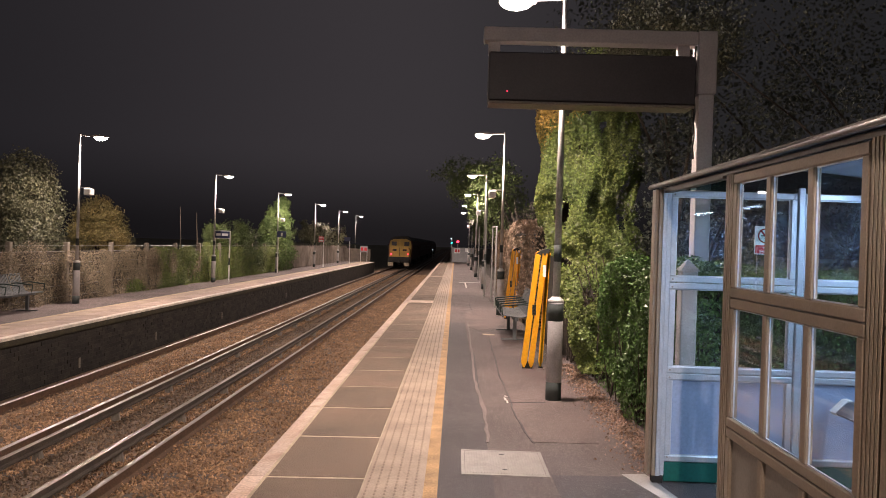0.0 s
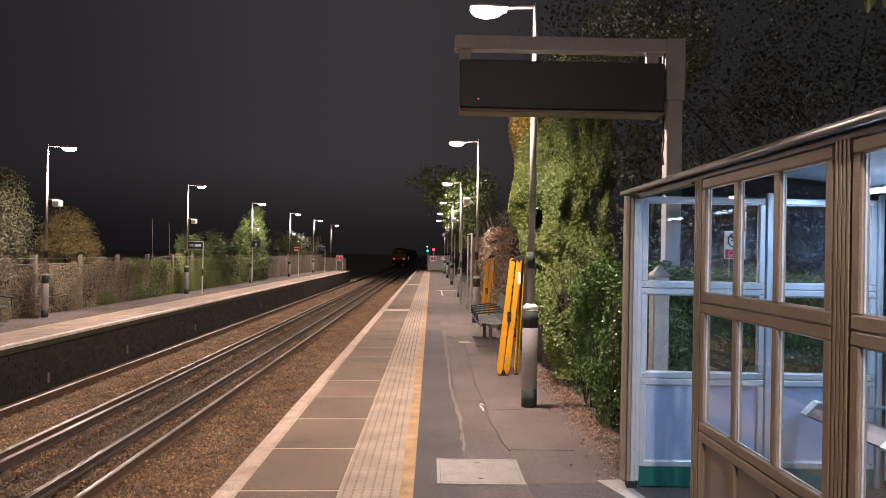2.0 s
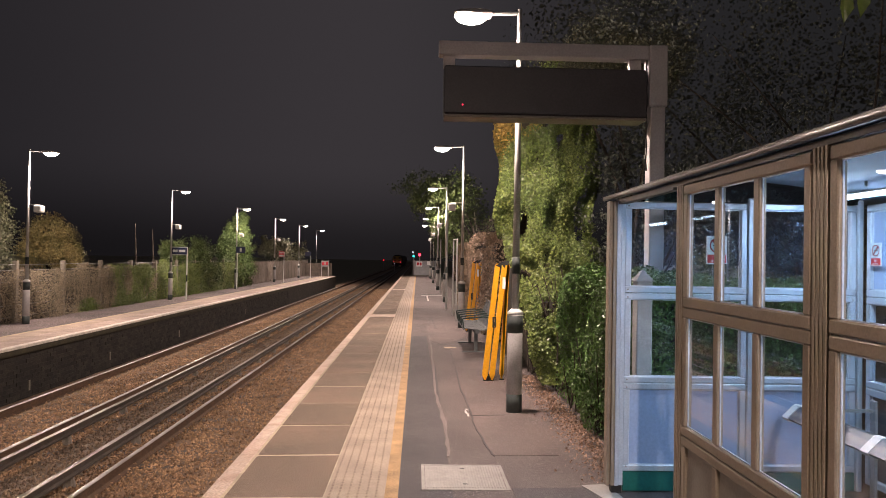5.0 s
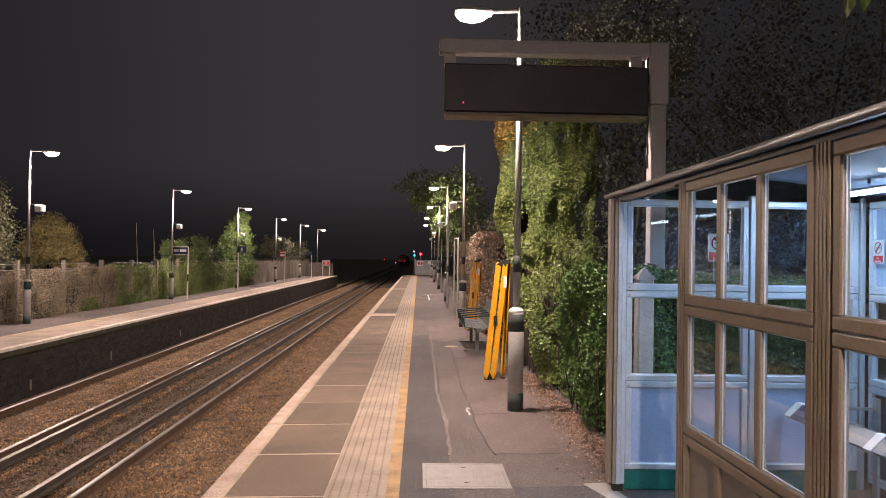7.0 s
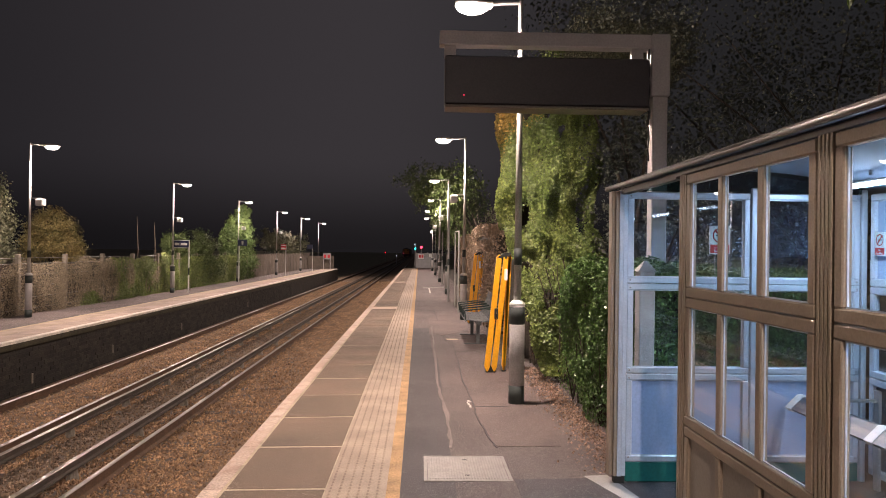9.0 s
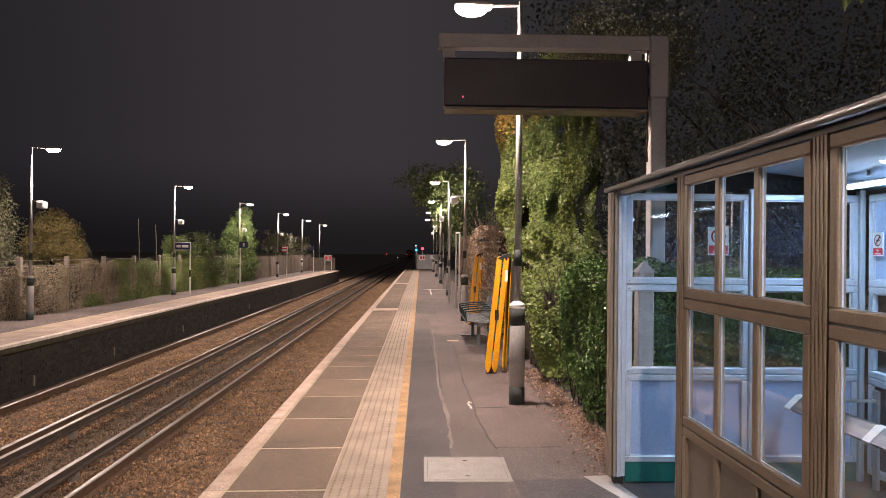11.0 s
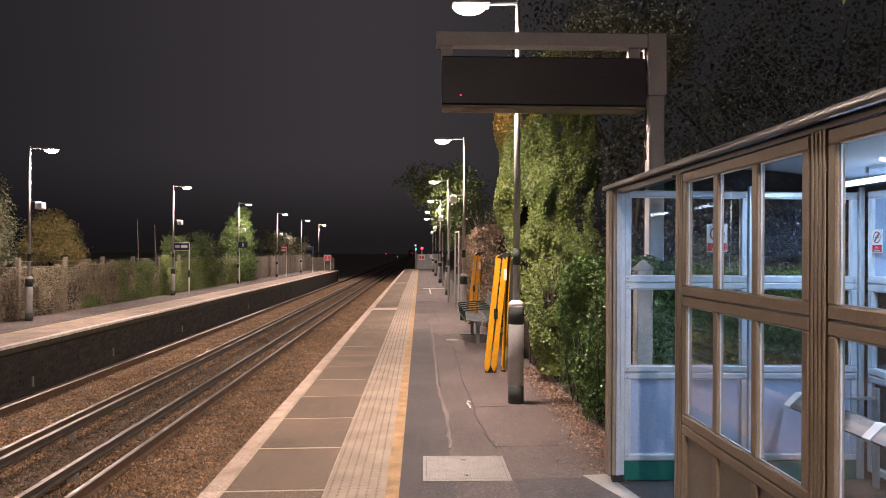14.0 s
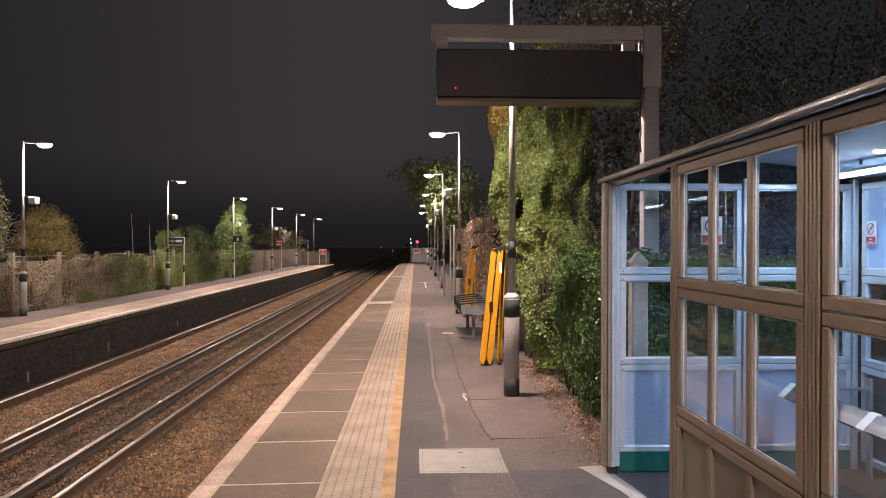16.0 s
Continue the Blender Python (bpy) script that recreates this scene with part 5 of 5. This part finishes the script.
signal(-4.75, 150.0, [(0.0, 1.75, 0.10, PALE_GLOW, "lit white lens")], 1.7, "small distant line-side white light", -1.12)


# ---------- departing train ----------
def locomotive():
    r = root("locomotive", -6.35, 85, RAIL_Z, "old diesel locomotive with yellow end and red tail lights", "locomotive")
    side = [(-1.30, 1.0), (1.30, 1.0), (1.32, 2.5), (1.2, 3.0), (-1.2, 3.0), (-1.32, 2.5)]
    bm = bmesh.new()
    prism(bm, side, 1.25, 18.2)
    part("body", bm, LOCO_RED, r, "dark red bodyside")
    bm = bmesh.new()
    prism(bm, [(1.2, 3.002), (0.9, 3.32), (0.4, 3.47), (-0.4, 3.47), (-0.9, 3.32), (-1.2, 3.002)], 1.2, 18.2)
    part("roof", bm, LOCO_DARK, r, "sooty grey roof")
    bm = bmesh.new()
    prism(bm, [(-1.2, 1.05), (1.2, 1.05), (1.22, 2.5), (1.1, 2.96), (0.7, 3.16), (-0.7, 3.16), (-1.1, 2.96), (-1.22, 2.5)], 1.13, 1.198)
    cab = part("cab_front", bm, LOCO_YELLOW, r, "yellow cab front")
    for x0, x1 in ((-0.98, -0.42), (0.42, 0.98)):
        part("windscreen", boxes((x0, x1, 1.09, 1.13, 2.42, 2.86), bevel=0.02), DISPLAY_BOX, cab, "dark windscreen")
    part("headcode_box", boxes((-0.3, 0.3, 1.06, 1.13, 2.5, 2.8), bevel=0.01), LOCO_YELLOW, cab)
    bm = bmesh.new()
    prism(bm, [(-1.1, 1.22), (1.1, 1.22), (1.13, 1.9), (1.0, 2.2), (0.6, 2.36), (-0.6, 2.36), (-1.0, 2.2), (-1.13, 1.9)], 0.12, 1.125)
    bmesh.ops.bevel(bm, geom=bm.edges[:], offset=0.05, segments=2, affect="EDGES")
    nose = part("nose", bm, LOCO_YELLOW, r, "rounded yellow nose")
    part("door_seam", boxes((-0.02, 0.02, 0.10, 0.13, 1.3, 2.25)), LOCO_DARK, nose)
    for x in (-0.55, 0.55):
        part("grille", boxes((x - 0.22, x + 0.22, 0.10, 0.13, 1.85, 2.05)), LOCO_DARK, nose, "dark nose grille")
    part("buffer_beam", boxes((-1.25, 1.25, -0.05, 0.5, 0.62, 1.20), bevel=0.02), LOCO_DARK, r, "sooty buffer beam")
    for x in (-0.87, 0.87):
        b = bmesh.new()
        tube(b, (x, -0.42, 0.95), (x, -0.05, 0.95), 0.11, 0.11, 14)
        tube(b, (x, -0.46, 0.95), (x, -0.42, 0.95), 0.24, 0.24, 18)
        part("buffer", b, LOCO_DARK, r)
        bm = bmesh.new()
        tube(bm, (x * 1.03, 0.0, 1.5), (x * 1.03, 0.12, 1.5), 0.07, 0.07, 16)
        part("tail_light", bm, TAIL_GLOW, r, "lit red tail light")
        part("guard_plate", boxes((x - 0.36, x + 0.22, -0.02, 0.02, 0.22, 0.6)), MORTAR, r, "pale lifeguard plate")
    part("coupling", boxes((-0.06, 0.06, -0.3, 0.0, 0.6, 0.95)), LOCO_DARK, r)
    for yb in (1.8, 13.2):
        bogie(r, yb, 3)
    part("roof_grille", boxes((-0.6, 0.6, 6, 10, 3.47, 3.53)), LOCO_DARK, r)
    part("underframe", boxes((-1.2, 1.2, 1.3, 18.1, 0.8, 0.998)), LOCO_DARK, r)
    return r


def bogie(r, yb, axles):
    bg = part("bogie", boxes((-1.1, -0.95, yb, yb + 3.8, 0.35, 0.95), (0.95, 1.1, yb, yb + 3.8, 0.35, 0.95), (-0.96, 0.96, yb + 1.7, yb + 2.1, 0.4, 0.9)), LOCO_DARK, r)
    for k in range(axles):
        for x in (-0.79, 0.70):
            bm = bmesh.new()
            yy = yb + 0.3 + 3.2 / (axles - 1) * k
            tube(bm, (x, yy, 0.50), (x + 0.13, yy, 0.50), 0.50, 0.50, 20)
            part("wheel", bm, LOCO_DARK, bg)


def coach(y):
    r = root("railway_coach", -6.35, y, RAIL_Z, "dark red railway coach hauled in the train", "coach", "coaches of the train")
    bm = bmesh.new()
    prism(bm, [(-1.33, 1.0), (1.33, 1.0), (1.35, 2.5), (1.2, 3.0), (-1.2, 3.0), (-1.35, 2.5)], 0.3, 19.9)
    part("body", bm, LOCO_RED, r, "dark red bodyside")
    bm = bmesh.new()
    prism(bm, [(1.2, 3.002), (0.9, 3.35), (0.4, 3.5), (-0.4, 3.5), (-0.9, 3.35), (-1.2, 3.002)], 0.3, 19.9)
    part("roof", bm, LOCO_DARK, r, "dull grey roof")
    for k in range(8):
        for x in (-1.352, 1.33):
            part("window", boxes((x, x + 0.02, 1.6 + 2.2 * k, 2.9 + 2.2 * k, 1.85, 2.5)), DISPLAY_BOX, r, "dark window")
    for yb in (1.5, 14.8):
        bogie(r, yb, 2)
    return r


loco = locomotive()
coaches = [coach(85 + 18.6 + 20.3 * k) for k in range(4)]


# ---------- platform pieces ----------
def pieces(name, parent, x0, x1, y0, pitch, count, gap, z1, material, label="", skew=0.0, bump=0.0):
    bm = boxes((x0 + gap / 2, x1 - gap / 2, gap / 2, pitch - gap / 2, -0.05, z1))
    bmesh.ops.bevel(bm, geom=[e for e in bm.edges if all(v.co.z > z1 - 0.001 for v in e.verts)], offset=0.004, segments=1, affect="EDGES")
    me = bpy.data.meshes.new(name)
    bm.to_mesh(me)
    bm.free()
    me.materials.append(material)
    for k in range(count):
        shared(name, me, parent, pose(0, y0 + k * pitch, 0.0015 * math.sin(k * 2.3) + bump * (k % 2)))


def blister_slab():
    bm = boxes((-0.2, 0.226, 0.0003, 0.3997, -0.05, 0.0))
    for i in range(6):
        for j in range(6):
            cx, cy = -0.167 + i * 0.0667, 0.033 + j * 0.0667
            a = [bm.verts.new((cx + 0.009 * u, cy + 0.019 * v, 0.0)) for u, v in ((1, -0.6), (1, 0.6), (0, 1), (-1, 0.6), (-1, -0.6), (0, -1))]
            b = [bm.verts.new((cx + 0.005 * u, cy + 0.013 * v, 0.0045)) for u, v in ((1, -0.6), (1, 0.6), (0, 1), (-1, 0.6), (-1, -0.6), (0, -1))]
            # slot 1 paints each blister darker, as its shadow side looks
            bm.faces.new(b).material_index = 1
            for k in range(6):
                bm.faces.new((a[k], a[(k + 1) % 6], b[(k + 1) % 6], b[k])).material_index = 1
    me = bpy.data.meshes.new("tactile_slab")
    bm.to_mesh(me)
    bm.free()
    me.materials.append(TACTILE)
    me.materials.append(TACTILE_SHADE)
    return me


part("joint_bed", boxes((-1.50, -0.329, -6, PLAT_END, -0.03, -0.003)), MORTAR, platform_near, "pale mortar joints")
pieces("coping_slab", platform_near, -1.62, -1.485, 6.425 - 1.13 * 8, 1.13, 63, 0.006, 0.004, COPING, skew=0)
pieces("paving_slab", platform_near, -1.482, -0.742, 6.425 - 1.13 * 8, 1.13, 63, 0.040, 0.0, SLAB)
BLISTER = blister_slab()
for k in range(178):
    shared("tactile_slab", BLISTER, platform_near, pose(-0.555, -1.0 + 0.4 * k, 0.0004 * math.sin(k * 1.9)))
patch("painted_line", [(-1.48, 21.3), (-0.757, 21.3), (-0.757, 22.1), (-1.48, 22.1)], 0.005, COPING, "pale crossing band")
patch("painted_line", [(-1.48, 39.0), (-0.757, 39.0), (-0.757, 39.6), (-1.48, 39.6)], 0.005, COPING, "pale crossing band")

part("joint_bed", boxes((FAR_EDGE - 1.17, FAR_EDGE - 0.05, -6, 69, -0.03, -0.003)), MORTAR, platform_far, "pale mortar joints")
pieces("coping_slab", platform_far, FAR_EDGE - 0.16, FAR_EDGE, 6.0, 1.13, 55, 0.006, 0.004, COPING_FAR)
pieces("paving_slab", platform_far, FAR_EDGE - 0.76, FAR_EDGE - 0.162, 6.0, 1.13, 55, 0.03, 0.0, PINK_SLAB)
pieces("tactile_slab", platform_far, FAR_EDGE - 1.18, FAR_EDGE - 0.762, 6.0, 0.4, 155, 0.006, 0.003, TACTILE)


def far_face():
    part("ledge", boxes((FAR_EDGE - 0.10, FAR_EDGE - 0.02, -6, 69, -0.16, -0.052)), MOSSY, platform_far, "mossy ledge under the coping")
    n_y, n_z = 150, 11
    sooty = mat("sooty_brick_piece", (0.03, 0.025, 0.02), 0.9, 0, 2.5, 0.5, 40, 0.5, rand=0.4)
    sooty_far = mat("sooty_brick_far", (0.03, 0.025, 0.02), 0.9, 0, 2.5, 0.5, 40, 0.5, island=0.5)
    base = np.array([(x, y, z) for x in (0, 0.05) for y in (0, 0.229) for z in (0, 0.076)], float)
    f = np.array([(4, 6, 7, 5), (0, 1, 3, 2), (2, 3, 7, 6), (0, 4, 5, 1), (1, 5, 7, 3), (0, 2, 6, 4)])
    brick = bpy.data.meshes.new("brick")
    brick.from_pydata(base.tolist(), [], f.tolist())
    brick.materials.append(sooty)
    vs, fs = [], []
    for j in range(n_z):
        for i in range(n_y):
            o = np.array([FAR_EDGE - 0.135 + 0.006 * RNG.uniform(-1, 1), 9 + i * 0.234 + (j % 2) * 0.117, -1.10 + j * 0.081])
            if i < 27:
                shared("brick", brick, platform_far, Matrix.Translation(o.tolist()))
            else:
                fs.append(f + len(vs) * 8)
                vs.append(base + o)
    me = bpy.data.meshes.new("wall_bricks")
    me.from_pydata(np.concatenate(vs).tolist(), [], np.concatenate(fs).tolist())
    me.materials.append(sooty_far)
    ob = new("wall_bricks", me)
    ob.parent = platform_far
    ob["kind"] = "stuff"
    part("brick_face", boxes((FAR_EDGE - 0.12, FAR_EDGE - 0.085, 44.15, 69, -1.1, -0.16)), BRICK_DARK, platform_far, "dark distant brickwork")
    for y, z in ((14.8, -0.92), (18.6, -0.85), (23.9, -0.84), (33.0, -0.8)):
        part("marker_plate", boxes((FAR_EDGE - 0.08, FAR_EDGE - 0.06, y - 0.03, y + 0.03, z, z + 0.2)), INSULATOR, platform_far, "small pale marker plate")


far_face()


# ---------- cross-fall ----------
# the station lies on a slight cross-fall: its surfaces and rails tilt, and things stand upright on them
FALL = 0.0145


def settle():
    tilt = Matrix.Rotation(-FALL, 4, "Y")
    for ob in list(scene.objects):
        if ob.parent or ob.type == "CAMERA" or ob.name == "ground":
            continue
        if ob.get("kind") in ("structure", "stuff") or ob.get("category") in ("sleeper", "rail", "conductor rail"):
            ob.matrix_basis = tilt @ ob.matrix_basis
        else:
            x = {"shelter": 1.5, "display": 1.98, "sign": min(ob.location.x, 1.5)}.get(ob.get("category"), ob.location.x)
            ob.location.z += FALL * (1.5 if ob.name.startswith("shelter_light") else x)


settle()


# ---------- what moves ----------
def motions():
    run = ((0, 80.0, -6.20), (0.5, 96.0, -6.19), (1, 109.5, -6.17), (1.5, 122.5, -6.15), (2, 135.5, -6.12), (2.5, 148.0, -6.09), (3, 160.0, -6.06), (4, 184.0, -5.98), (6, 229.0, -5.78), (9, 288.0, -5.44), (12, 345.0, -5.1), (16, 415.0, -4.7))
    for thing, ahead in [(loco, 0.0)] + [(c, 18.6 + 20.3 * k) for k, c in enumerate(coaches)]:
        walk(thing, [(t, pose(x, y + ahead, RAIL_Z + FALL * x)) for t, y, x in run])


motions()
